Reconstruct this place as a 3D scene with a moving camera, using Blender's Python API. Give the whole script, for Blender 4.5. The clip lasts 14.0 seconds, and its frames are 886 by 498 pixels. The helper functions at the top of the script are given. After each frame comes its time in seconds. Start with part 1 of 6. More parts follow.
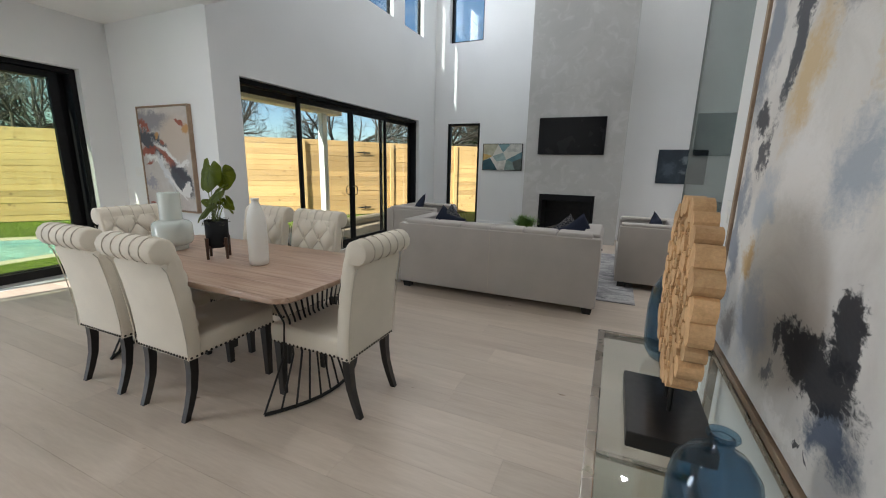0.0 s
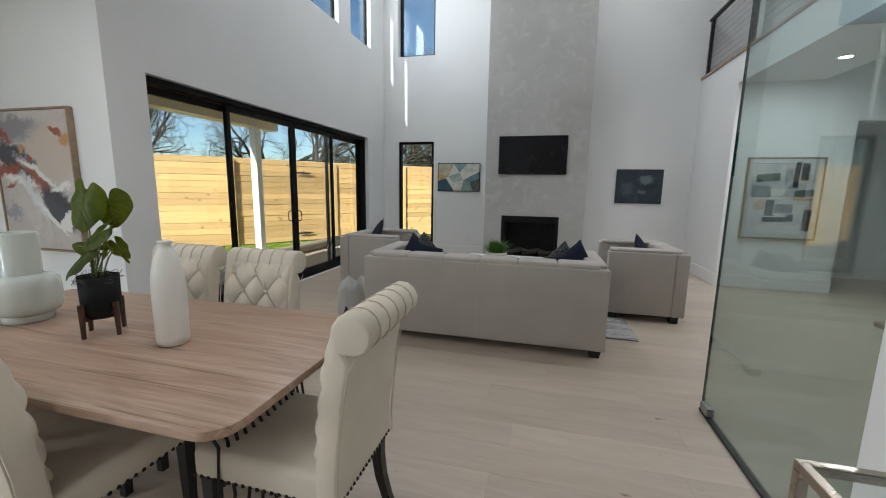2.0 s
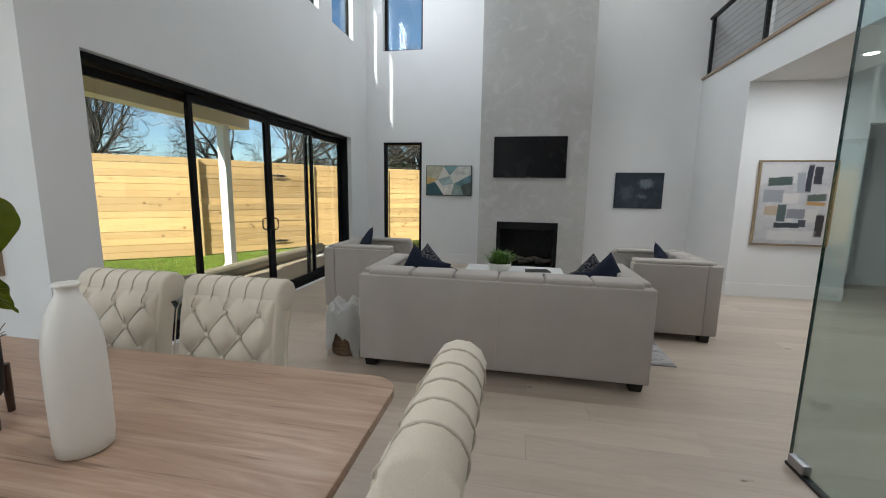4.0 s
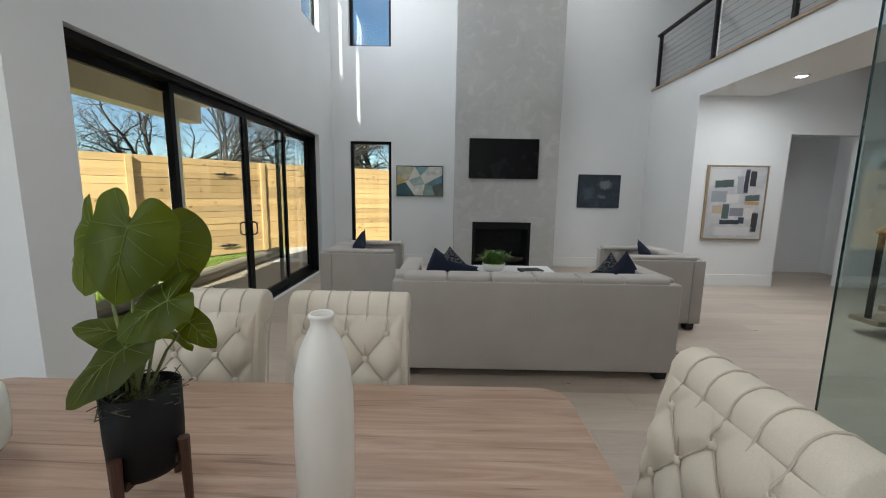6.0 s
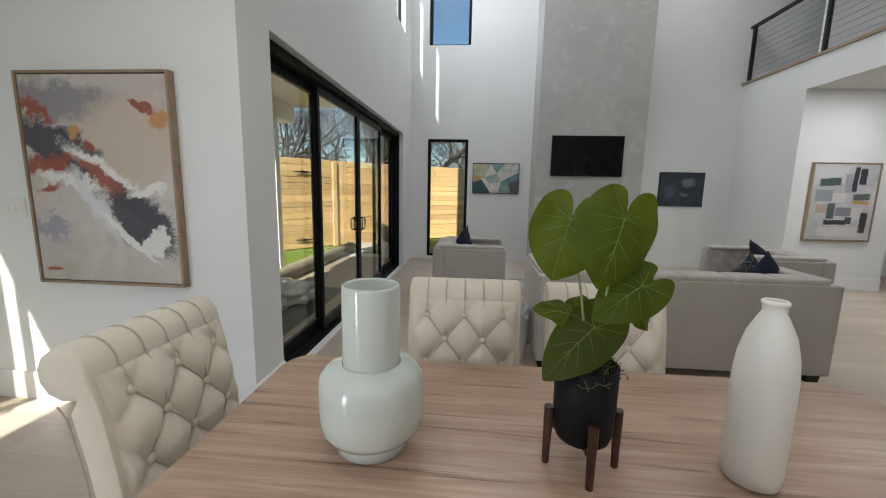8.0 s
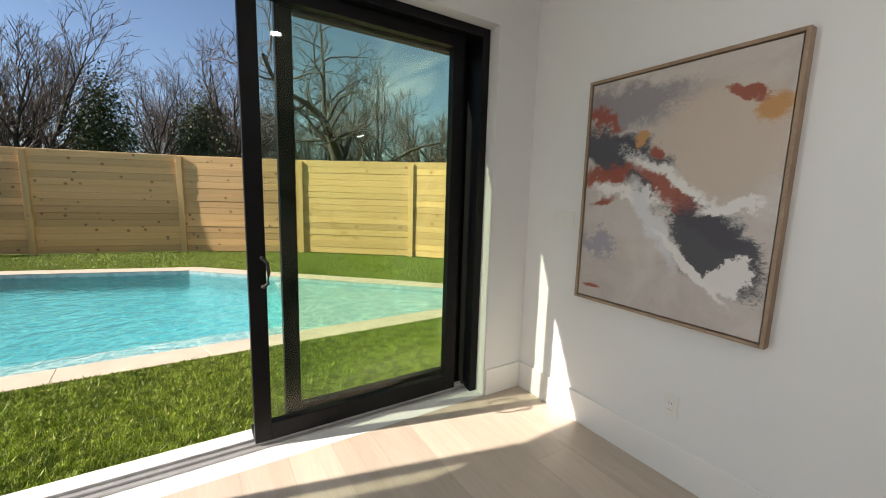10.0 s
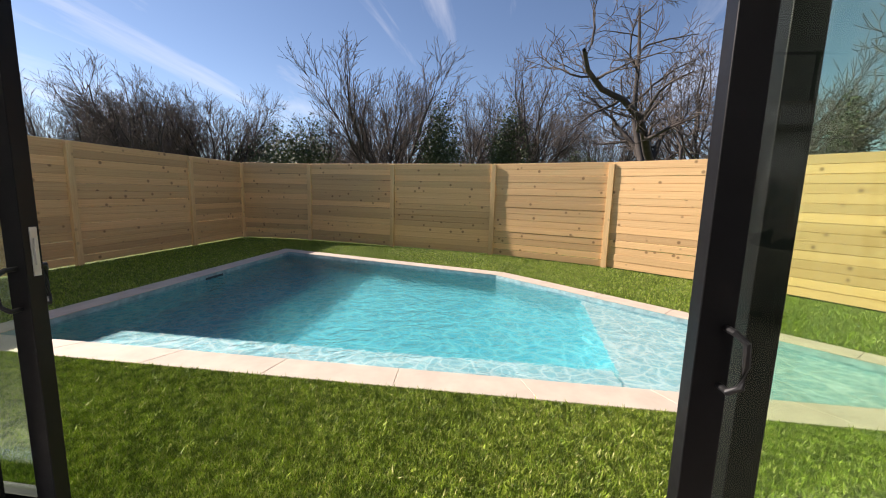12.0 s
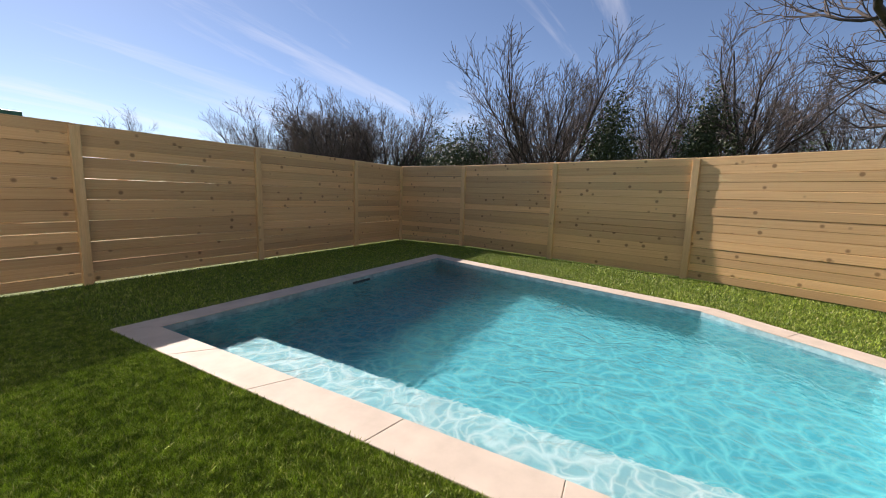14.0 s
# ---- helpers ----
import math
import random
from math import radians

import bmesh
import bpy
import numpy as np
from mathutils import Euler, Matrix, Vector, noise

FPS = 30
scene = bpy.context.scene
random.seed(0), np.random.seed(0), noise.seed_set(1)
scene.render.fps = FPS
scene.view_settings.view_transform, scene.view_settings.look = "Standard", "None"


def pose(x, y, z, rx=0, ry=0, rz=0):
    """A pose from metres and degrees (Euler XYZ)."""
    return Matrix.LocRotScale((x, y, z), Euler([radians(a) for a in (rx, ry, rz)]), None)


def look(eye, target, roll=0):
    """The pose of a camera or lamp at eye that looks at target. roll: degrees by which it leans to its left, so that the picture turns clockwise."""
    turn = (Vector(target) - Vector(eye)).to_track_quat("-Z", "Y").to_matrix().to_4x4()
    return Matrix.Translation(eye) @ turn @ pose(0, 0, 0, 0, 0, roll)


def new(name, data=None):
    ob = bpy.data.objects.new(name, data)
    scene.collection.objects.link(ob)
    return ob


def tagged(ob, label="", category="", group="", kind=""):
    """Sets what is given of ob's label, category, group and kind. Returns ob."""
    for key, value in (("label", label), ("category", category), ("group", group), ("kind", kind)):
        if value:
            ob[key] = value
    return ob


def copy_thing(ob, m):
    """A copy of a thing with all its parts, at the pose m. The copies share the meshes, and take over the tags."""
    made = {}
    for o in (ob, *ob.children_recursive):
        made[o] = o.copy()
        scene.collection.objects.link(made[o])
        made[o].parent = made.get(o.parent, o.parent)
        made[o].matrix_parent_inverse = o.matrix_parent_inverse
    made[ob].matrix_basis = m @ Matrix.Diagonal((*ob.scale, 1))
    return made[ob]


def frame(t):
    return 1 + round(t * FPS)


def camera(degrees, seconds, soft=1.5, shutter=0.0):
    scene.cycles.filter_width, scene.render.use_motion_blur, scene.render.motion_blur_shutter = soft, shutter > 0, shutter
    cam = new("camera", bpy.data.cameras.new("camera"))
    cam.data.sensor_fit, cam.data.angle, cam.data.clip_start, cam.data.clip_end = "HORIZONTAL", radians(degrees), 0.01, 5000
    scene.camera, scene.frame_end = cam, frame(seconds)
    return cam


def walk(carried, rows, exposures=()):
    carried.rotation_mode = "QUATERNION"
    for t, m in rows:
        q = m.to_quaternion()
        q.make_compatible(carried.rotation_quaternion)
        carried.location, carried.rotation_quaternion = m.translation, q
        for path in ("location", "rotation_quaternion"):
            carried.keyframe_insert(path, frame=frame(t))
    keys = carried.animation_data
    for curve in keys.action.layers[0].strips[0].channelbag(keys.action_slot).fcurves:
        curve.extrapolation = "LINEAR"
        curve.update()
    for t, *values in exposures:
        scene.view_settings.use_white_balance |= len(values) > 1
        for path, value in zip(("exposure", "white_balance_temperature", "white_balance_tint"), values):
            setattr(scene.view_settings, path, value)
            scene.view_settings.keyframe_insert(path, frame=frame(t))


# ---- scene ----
cam = camera(97.7, 14.0, soft=1.05)
PATH = [
    (0, (0.432, 0.726, 1.418), (-0.348, 2.52, 1.001), 1.3),
    (0.5, (0.247, 0.907, 1.411), (-0.475, 2.725, 0.995), 1.1),
    (1, (0.098, 1.054, 1.421), (-0.56, 2.901, 1.029), 1.0),
    (1.5, (-0.049, 1.192, 1.405), (-0.625, 3.077, 1.066), 1.0),
    (2, (-0.193, 1.298, 1.419), (-0.683, 3.212, 1.109), 0.9),
    (2.5, (-0.269, 1.474, 1.418), (-0.702, 3.403, 1.119), 0.9),
    (3, (-0.335, 1.669, 1.428), (-0.753, 3.602, 1.134), 0.9),
    (5.5, (-1.214, 1.827, 1.409), (-1.352, 3.801, 1.121), 0.9),
    (6, (-1.412, 1.757, 1.439), (-1.431, 3.736, 1.15), 0.9),
    (6.5, (-1.592, 1.711, 1.442), (-1.52, 3.689, 1.151), 0.9),
    (7, (-1.788, 1.791, 1.437), (-1.67, 3.765, 1.138), 0.9),
    (8.2, (-2.45, 1.62, 1.415), (-2.72, 3.58, 1.11), 1.2),
    (9.5, (-3.221, 1.891, 1.39), (-4.47, 3.427, 1.102), 1.6),
    (10, (-3.47, 1.83, 1.4), (-5.146, 2.885, 1.117), 1.6),
    (10.5, (-3.713, 1.696, 1.398), (-5.604, 2.284, 1.12), 1.3),
    (11, (-4.013, 1.561, 1.382), (-5.974, 1.832, 1.096), 1.7),
    (11.5, (-4.315, 1.53, 1.372), (-6.295, 1.523, 1.095), 1.65),
    (12, (-4.617, 1.497, 1.361), (-6.582, 1.253, 1.076), 1.6),
    (12.5, (-4.863, 1.39, 1.333), (-6.799, 0.973, 1.054), 1.6),
    (13, (-5.112, 1.302, 1.333), (-7.005, 0.724, 1.049), 1.5),
    (13.5, (-5.458, 1.191, 1.308), (-7.284, 0.424, 1.03), 1.6),
    (14, (-5.725, 1.097, 1.303), (-7.448, 0.121, 1.024), 1.8),
]
walk(cam, [(t, look(eye, target, roll)) for t, eye, target, roll in PATH], [(0, 1.46, 6400, 11), (7, 1.42, 6350, 10), (9.5, 1.42, 6950, 13), (10.5, 1.16, 6950, 14), (11.5, 1.22, 6800, 17), (14, 1.06, 6700, 20)])

# ---- world, sun ----
SUN_DIR = Vector((0.38, 1.48, -1.0)).normalized()
world = bpy.data.worlds.new("sky")
scene.world = world
world.use_nodes = True
wn = world.node_tree.nodes
wl = world.node_tree.links
bg = wn["Background"]
sky = wn.new("ShaderNodeTexSky")
sky.sky_type = 'NISHITA'
sky.sun_disc = False
sky.sun_elevation = math.asin(-SUN_DIR.z)
sky.sun_rotation = math.atan2(-SUN_DIR.x, -SUN_DIR.y)
sky.air_density, sky.dust_density, sky.ozone_density = 0.85, 0.08, 2.6
SKY_STRENGTH = 0.060
# thin high cirrus over the whole dome
wtc = wn.new("ShaderNodeTexCoord")
wsep = wn.new("ShaderNodeSeparateXYZ")
wl.new(wtc.outputs["Generated"], wsep.inputs[0])
wzz = wn.new("ShaderNodeMath"); wzz.operation = 'ADD'; wzz.inputs[1].default_value = 0.12
wl.new(wsep.outputs["Z"], wzz.inputs[0])
wdx = wn.new("ShaderNodeMath"); wdx.operation = 'DIVIDE'
wdy = wn.new("ShaderNodeMath"); wdy.operation = 'DIVIDE'
wl.new(wsep.outputs["X"], wdx.inputs[0]); wl.new(wzz.outputs[0], wdx.inputs[1])
wl.new(wsep.outputs["Y"], wdy.inputs[0]); wl.new(wzz.outputs[0], wdy.inputs[1])
wcomb = wn.new("ShaderNodeCombineXYZ")
wl.new(wdx.outputs[0], wcomb.inputs[0]); wl.new(wdy.outputs[0], wcomb.inputs[1])
wmap = wn.new("ShaderNodeMapping")
wmap.inputs["Rotation"].default_value = (0, 0, radians(58))
wmap.inputs["Scale"].default_value = (0.42, 1.9, 1)
wl.new(wcomb.outputs[0], wmap.inputs[0])
wno = wn.new("ShaderNodeTexNoise")
wno.inputs["Scale"].default_value = 1.0
wno.inputs["Detail"].default_value = 7
wno.inputs["Roughness"].default_value = 0.6
wno.inputs["Distortion"].default_value = 0.5
wl.new(wmap.outputs[0], wno.inputs["Vector"])
wramp = wn.new("ShaderNodeValToRGB")
wramp.color_ramp.elements[0].position = 0.55
wramp.color_ramp.elements[0].color = (0, 0, 0, 1)
wramp.color_ramp.elements[1].position = 0.80
wramp.color_ramp.elements[1].color = (0.6, 0.6, 0.6, 1)
wl.new(wno.outputs["Fac"], wramp.inputs[0])
wmix = wn.new("ShaderNodeMix"); wmix.data_type = 'RGBA'
wl.new(wramp.outputs[0], wmix.inputs["Factor"])
wl.new(sky.outputs[0], wmix.inputs[6])
wmix.inputs[7].default_value = (8.0, 8.3, 8.8, 1)
wl.new(wmix.outputs[2], bg.inputs[0])
bg.inputs[1].default_value = SKY_STRENGTH

sun = new("sun", bpy.data.lights.new("sun", 'SUN'))
sun.data.energy = 4.3
sun.data.angle = radians(0.53)
sun.data.color = (1.0, 0.94, 0.85)
sun.rotation_euler = SUN_DIR.to_track_quat('-Z', 'Y').to_euler()


# ---- materials ----
class Mat:
    """A node material with short helpers."""

    def __init__(self, name, rough=0.5, metal=0.0, spec=0.5):
        self.m = bpy.data.materials.new(name)
        self.m.use_nodes = True
        self.n, self.l = self.m.node_tree.nodes, self.m.node_tree.links
        self.p = self.n["Principled BSDF"]
        self.p.inputs["Roughness"].default_value = rough
        self.p.inputs["Metallic"].default_value = metal
        self.p.inputs["Specular IOR Level"].default_value = spec

    def coords(self, kind="Object", scale=(1, 1, 1), rot=(0, 0, 0), loc=(0, 0, 0)):
        tc = self.n.new("ShaderNodeTexCoord")
        mp = self.n.new("ShaderNodeMapping")
        mp.inputs["Scale"].default_value = scale
        mp.inputs["Rotation"].default_value = rot
        mp.inputs["Location"].default_value = loc
        self.l.new(tc.outputs[kind], mp.inputs[0])
        return mp.outputs[0]

    def world_coords(self, scale=(1, 1, 1), shift=None):
        g = self.n.new("ShaderNodeNewGeometry")
        mp = self.n.new("ShaderNodeMapping")
        mp.inputs["Scale"].default_value = scale
        self.l.new(g.outputs["Position"], mp.inputs[0])
        if shift:
            self.l.new(shift, mp.inputs["Location"])
        return mp.outputs[0]

    def noise(self, vec, scale, detail=4, rough=0.55, dist=0.0):
        t = self.n.new("ShaderNodeTexNoise")
        t.inputs["Scale"].default_value = scale
        t.inputs["Detail"].default_value = detail
        t.inputs["Roughness"].default_value = rough
        t.inputs["Distortion"].default_value = dist
        self.l.new(vec, t.inputs["Vector"])
        return t.outputs["Fac"]

    def voronoi(self, vec, scale, feature='F1', out="Distance"):
        t = self.n.new("ShaderNodeTexVoronoi")
        t.feature = feature
        t.inputs["Scale"].default_value = scale
        self.l.new(vec, t.inputs["Vector"])
        return t.outputs[out]

    def ramp(self, fac, *stops):
        r = self.n.new("ShaderNodeValToRGB")
        el = r.color_ramp.elements
        while len(el) < len(stops):
            el.new(0.5)
        for e, (pos, c) in zip(el, stops):
            e.position = pos
            e.color = (c, c, c, 1) if isinstance(c, (int, float)) else (*c, 1)
        self.l.new(fac, r.inputs[0])
        return r.outputs[0]

    def mix(self, fac, a, b, blend='MIX'):
        x = self.n.new("ShaderNodeMix")
        x.data_type = 'RGBA'
        x.blend_type = blend
        for sock, v in ((x.inputs["Factor"], fac), (x.inputs[6], a), (x.inputs[7], b)):
            if isinstance(v, (int, float)):
                sock.default_value = v
            elif isinstance(v, tuple):
                sock.default_value = (*v, 1)
            else:
                self.l.new(v, sock)
        return x.outputs[2]

    def math(self, op, a, b=0.0, clamp=False):
        x = self.n.new("ShaderNodeMath")
        x.operation = op
        x.use_clamp = clamp
        for sock, v in zip(x.inputs, (a, b)):
            if isinstance(v, (int, float)):
                sock.default_value = v
            else:
                self.l.new(v, sock)
        return x.outputs[0]

    def rand(self):
        return self.n.new("ShaderNodeObjectInfo").outputs["Random"]

    def island(self):
        return self.n.new("ShaderNodeNewGeometry").outputs["Random Per Island"]

    def color(self, v):
        if isinstance(v, tuple):
            self.p.inputs["Base Color"].default_value = (*v, 1)
        else:
            self.l.new(v, self.p.inputs["Base Color"])
        return self

    def rough(self, v):
        self.l.new(v, self.p.inputs["Roughness"])
        return self

    def bump(self, h, strength=0.2, dist=0.01):
        b = self.n.new("ShaderNodeBump")
        b.inputs["Strength"].default_value = strength
        b.inputs["Distance"].default_value = dist
        self.l.new(h, b.inputs["Height"])
        self.l.new(b.outputs[0], self.p.inputs["Normal"])
        return self


def simple(name, c, rough=0.5, metal=0.0, var=0.12, scale=6.0, bump=0.05, fine=180.0, spec=0.5):
    m = Mat(name, rough, metal, spec)
    v = m.coords()
    f = m.noise(v, scale, 5)
    dark = tuple(x * (1 - var) for x in c)
    lite = tuple(min(1, x * (1 + var)) for x in c)
    m.color(m.ramp(f, (0.3, dark), (0.7, lite)))
    m.bump(m.noise(v, fine, 3), bump, 0.002)
    m.rough(m.ramp(m.noise(v, scale * 2.3, 3), (0.3, max(0.02, rough - 0.06)), (0.7, min(1, rough + 0.06))))
    return m.m


def glass_like(name, tint, gloss=0.0, ior=1.45, wave=0.0):
    """A thin pane: tinted see-through with a Fresnel gloss."""
    m = bpy.data.materials.new(name)
    m.use_nodes = True
    n, l = m.node_tree.nodes, m.node_tree.links
    n.remove(n["Principled BSDF"])
    tr = n.new("ShaderNodeBsdfTransparent")
    tr.inputs[0].default_value = (*tint, 1)
    gl = n.new("ShaderNodeBsdfGlossy")
    gl.inputs["Roughness"].default_value = gloss
    lw = n.new("ShaderNodeLayerWeight")
    pw = n.new("ShaderNodeMath")
    pw.operation = 'POWER'
    l.new(lw.outputs["Facing"], pw.inputs[0])
    pw.inputs[1].default_value = 4.0
    fr = n.new("ShaderNodeMath")
    fr.operation = 'MULTIPLY_ADD'
    l.new(pw.outputs[0], fr.inputs[0])
    fr.inputs[1].default_value = 0.75
    fr.inputs[2].default_value = ((ior - 1) / (ior + 1)) ** 2
    mx = n.new("ShaderNodeMixShader")
    l.new(fr.outputs[0], mx.inputs[0])
    l.new(tr.outputs[0], mx.inputs[1])
    l.new(gl.outputs[0], mx.inputs[2])
    l.new(mx.outputs[0], n["Material Output"].inputs[0])
    return m


def wood(name, dark, mid, lite, along=(1, 9, 9), scale=3.0, rough=0.5, bump=0.12, per_piece=0.0, knots=0.0, knot_scale=(5, 5, 5)):
    """Grain stretched along one axis, in the object's own space."""
    m = Mat(name, rough)
    v = m.coords(scale=along)
    if per_piece:
        tc = m.n.new("ShaderNodeVectorMath")
        tc.operation = 'ADD'
        cx = m.n.new("ShaderNodeCombineXYZ")
        r = m.math('MULTIPLY', m.rand(), 57.0)
        for i in range(3):
            m.l.new(r, cx.inputs[i])
        m.l.new(v, tc.inputs[0])
        m.l.new(cx.outputs[0], tc.inputs[1])
        v = tc.outputs[0]
        shift = cx.outputs[0]
    g = m.noise(v, scale, 6, 0.6, 0.6)
    c = m.ramp(g, (0.25, dark), (0.5, mid), (0.75, lite))
    fine = m.noise(v, scale * 7, 3, 0.6)
    c = m.mix(0.35, c, m.ramp(fine, (0.3, tuple(x * 0.7 for x in mid)), (0.7, lite)), 'MIX')
    if knots:
        kv = m.n.new("ShaderNodeVectorMath")
        kv.operation = 'ADD'
        m.l.new(m.coords(scale=knot_scale), kv.inputs[0])
        m.l.new(shift, kv.inputs[1])
        k = m.voronoi(kv.outputs[0], 1.0)
        c = m.mix(m.math('MULTIPLY', m.ramp(k, (0.09, 1.0), (0.17, 0.0)), knots), c, tuple(x * 0.45 for x in dark))
    if per_piece:
        s = m.math('ADD', m.math('MULTIPLY', m.rand(), per_piece), 1.0 - per_piece / 2)
        x = m.n.new("ShaderNodeVectorMath")
        x.operation = 'SCALE'
        m.l.new(c, x.inputs[0])
        m.l.new(s, x.inputs["Scale"])
        c = x.outputs[0]
    m.color(c)
    m.rough(m.ramp(fine, (0.2, rough - 0.08), (0.8, rough + 0.1)))
    m.bump(fine, bump, 0.002)
    return m.m


WHITE = simple("white_wall_paint", (0.79, 0.80, 0.80), 0.6, var=0.02, scale=1.2, bump=0.06, fine=260)
TRIM = simple("white_trim_enamel", (0.82, 0.82, 0.81), 0.35, var=0.02, scale=2, bump=0.02)
CEIL = simple("white_ceiling_paint", (0.80, 0.80, 0.79), 0.8, var=0.02, scale=1.5, bump=0.05, fine=220)
CREAM = simple("cream_soffit_paint", (0.70, 0.62, 0.50), 0.7, var=0.03, scale=2)
BLACK = simple("black_anodised_frame", (0.007, 0.007, 0.008), 0.45, 0.0, var=0.2, scale=8, bump=0.0, spec=0.18)
RAILBLACK = simple("black_powder_coat", (0.016, 0.016, 0.017), 0.45, 0.3, var=0.2)
STEEL = simple("stainless_cable", (0.35, 0.35, 0.36), 0.3, 0.9, var=0.1)
ALU = simple("aluminium_track", (0.45, 0.45, 0.45), 0.45, 0.5, var=0.12, scale=12)
PANE = glass_like("window_pane", (0.90, 0.945, 0.90))
DOORPANE = glass_like("green_tinted_door_pane", (0.915, 0.975, 0.89))
LOWE = glass_like("low_emission_pane", (0.80, 0.86, 0.85))
STAIRGLASS = glass_like("green_tinted_glass", (0.77, 0.845, 0.83), ior=1.75)
EDGE = simple("dark_green_glass_edge", (0.02, 0.06, 0.055), 0.15, var=0.2)
DARK = simple("soot_black_firebrick", (0.012, 0.012, 0.012), 0.7, var=0.4, scale=9, bump=0.3, fine=40)
LOG = simple("grey_ceramic_log", (0.10, 0.085, 0.075), 0.9, var=0.4, scale=14, bump=0.6, fine=60)
SCREEN = simple("black_glass_screen", (0.006, 0.006, 0.007), 0.25, var=0.1, scale=1, bump=0.0, spec=0.2)
PLATE = simple("white_plastic_plate", (0.78, 0.78, 0.76), 0.35, var=0.02)
SLOT = simple("dark_plastic_slot", (0.05, 0.05, 0.05), 0.5)


def make_plaster():
    m = Mat("grey_trowelled_plaster", 0.62)
    v = m.world_coords()
    a = m.noise(v, 0.8, 5, 0.62, 0.5)
    b = m.noise(v, 4.5, 5, 0.65, 0.9)
    c = m.ramp(a, (0.25, (0.40, 0.395, 0.375)), (0.5, (0.46, 0.455, 0.435)), (0.75, (0.52, 0.515, 0.50)))
    c = m.mix(m.ramp(b, (0.52, 0.0), (0.66, 0.5)), c, (0.58, 0.575, 0.56))
    c = m.mix(m.ramp(m.noise(v, 2.2, 4, 0.6, 1.2), (0.60, 0.0), (0.72, 0.35)), c, (0.36, 0.355, 0.335))
    m.color(c)
    m.bump(b, 0.12, 0.01)
    return m.m


PLASTER = make_plaster()


def make_floor():
    m = Mat("pale_oak_floorboard", 0.42)
    cx = m.n.new("ShaderNodeCombineXYZ")
    r = m.math('MULTIPLY', m.rand(), 83.0)
    m.l.new(r, cx.inputs[0]); m.l.new(r, cx.inputs[1])
    v = m.world_coords((0.9, 8, 8), cx.outputs[0])
    g = m.noise(v, 1.6, 6, 0.62, 0.8)
    c = m.ramp(g, (0.25, (0.445, 0.365, 0.295)), (0.5, (0.52, 0.437, 0.36)), (0.78, (0.59, 0.505, 0.425)))
    f = m.noise(v, 11, 3)
    c = m.mix(0.22, c, m.ramp(f, (0.3, (0.44, 0.35, 0.27)), (0.7, (0.61, 0.52, 0.42))))
    k = m.noise(m.world_coords((2.2, 5, 1), cx.outputs[0]), 2.4, 2)
    c = m.mix(m.ramp(k, (0.735, 0.0), (0.77, 0.75)), c, (0.16, 0.10, 0.065))
    s = m.math('ADD', m.math('MULTIPLY', m.rand(), 0.16), 0.92)
    x = m.n.new("ShaderNodeVectorMath"); x.operation = 'SCALE'
    m.l.new(c, x.inputs[0]); m.l.new(s, x.inputs["Scale"])
    m.color(x.outputs[0])
    m.rough(m.ramp(f, (0.2, 0.36), (0.8, 0.5)))
    m.bump(f, 0.06, 0.002)
    return m.m


FLOOR = make_floor()
SUBFLOOR = simple("dark_floor_joint", (0.34, 0.265, 0.20), 0.8)
CEDAR = wood("new_cedar_board", (0.47, 0.255, 0.095), (0.65, 0.40, 0.175), (0.75, 0.51, 0.255), (0.7, 9, 9), 1.6, 0.7, 0.25, 0.40, 0.85, (11, 1, 0.62))
CEDARPOST = wood("new_cedar_post", (0.54, 0.32, 0.13), (0.67, 0.43, 0.19), (0.75, 0.52, 0.26), (9, 9, 0.7), 1.6, 0.7, 0.2, 0.15, 0.4)
STONE = simple("cream_limestone_coping", (0.50, 0.42, 0.335), 0.75, var=0.10, scale=5, bump=0.2, fine=70)
CONCRETE = simple("pale_patio_concrete", (0.55, 0.53, 0.50), 0.85, var=0.1, scale=3, bump=0.15, fine=90)


def make_ground():
    m = Mat("green_turf_mat", 0.85, spec=0.2)
    v = m.world_coords()
    f = m.noise(v, 60, 3, 0.7)
    c = m.ramp(f, (0.3, (0.04, 0.062, 0.008)), (0.7, (0.16, 0.215, 0.026)))
    c = m.mix(m.ramp(m.noise(v, 0.8, 4), (0.4, 0.0), (0.65, 0.5)), c, (0.05, 0.09, 0.015))
    m.color(c)
    m.bump(f, 0.5, 0.02)
    return m.m


GROUND = make_ground()


def make_blade():
    m = Mat("artificial_grass_blade", 0.5, spec=0.35)
    c = m.ramp(m.island(), (0.0, (0.10, 0.16, 0.013)), (0.4, (0.27, 0.385, 0.034)), (0.75, (0.41, 0.53, 0.06)), (1.0, (0.64, 0.59, 0.24)))
    tuft = m.ramp(m.noise(m.world_coords(), 14, 4, 0.7), (0.40, (0.42, 0.47, 0.38)), (0.58, (1.0, 1.0, 1.0)))
    tread = m.ramp(m.noise(m.world_coords(), 1.3, 4, 0.6), (0.35, (0.78, 0.82, 0.75)), (0.65, (1.0, 1.0, 1.0)))
    m.color(m.mix(1.0, m.mix(1.0, c, tuft, 'MULTIPLY'), tread, 'MULTIPLY'))
    return m.m


BLADE = make_blade()


def make_poolshell(name, lo, hi):
    m = Mat(name, 0.6)
    v = m.world_coords()
    c = m.ramp(m.noise(v, 2.0, 5), (0.3, lo), (0.7, hi))
    m.color(m.mix(0.3, c, m.ramp(m.noise(v, 90, 2), (0.35, lo), (0.65, hi))))
    return m.m


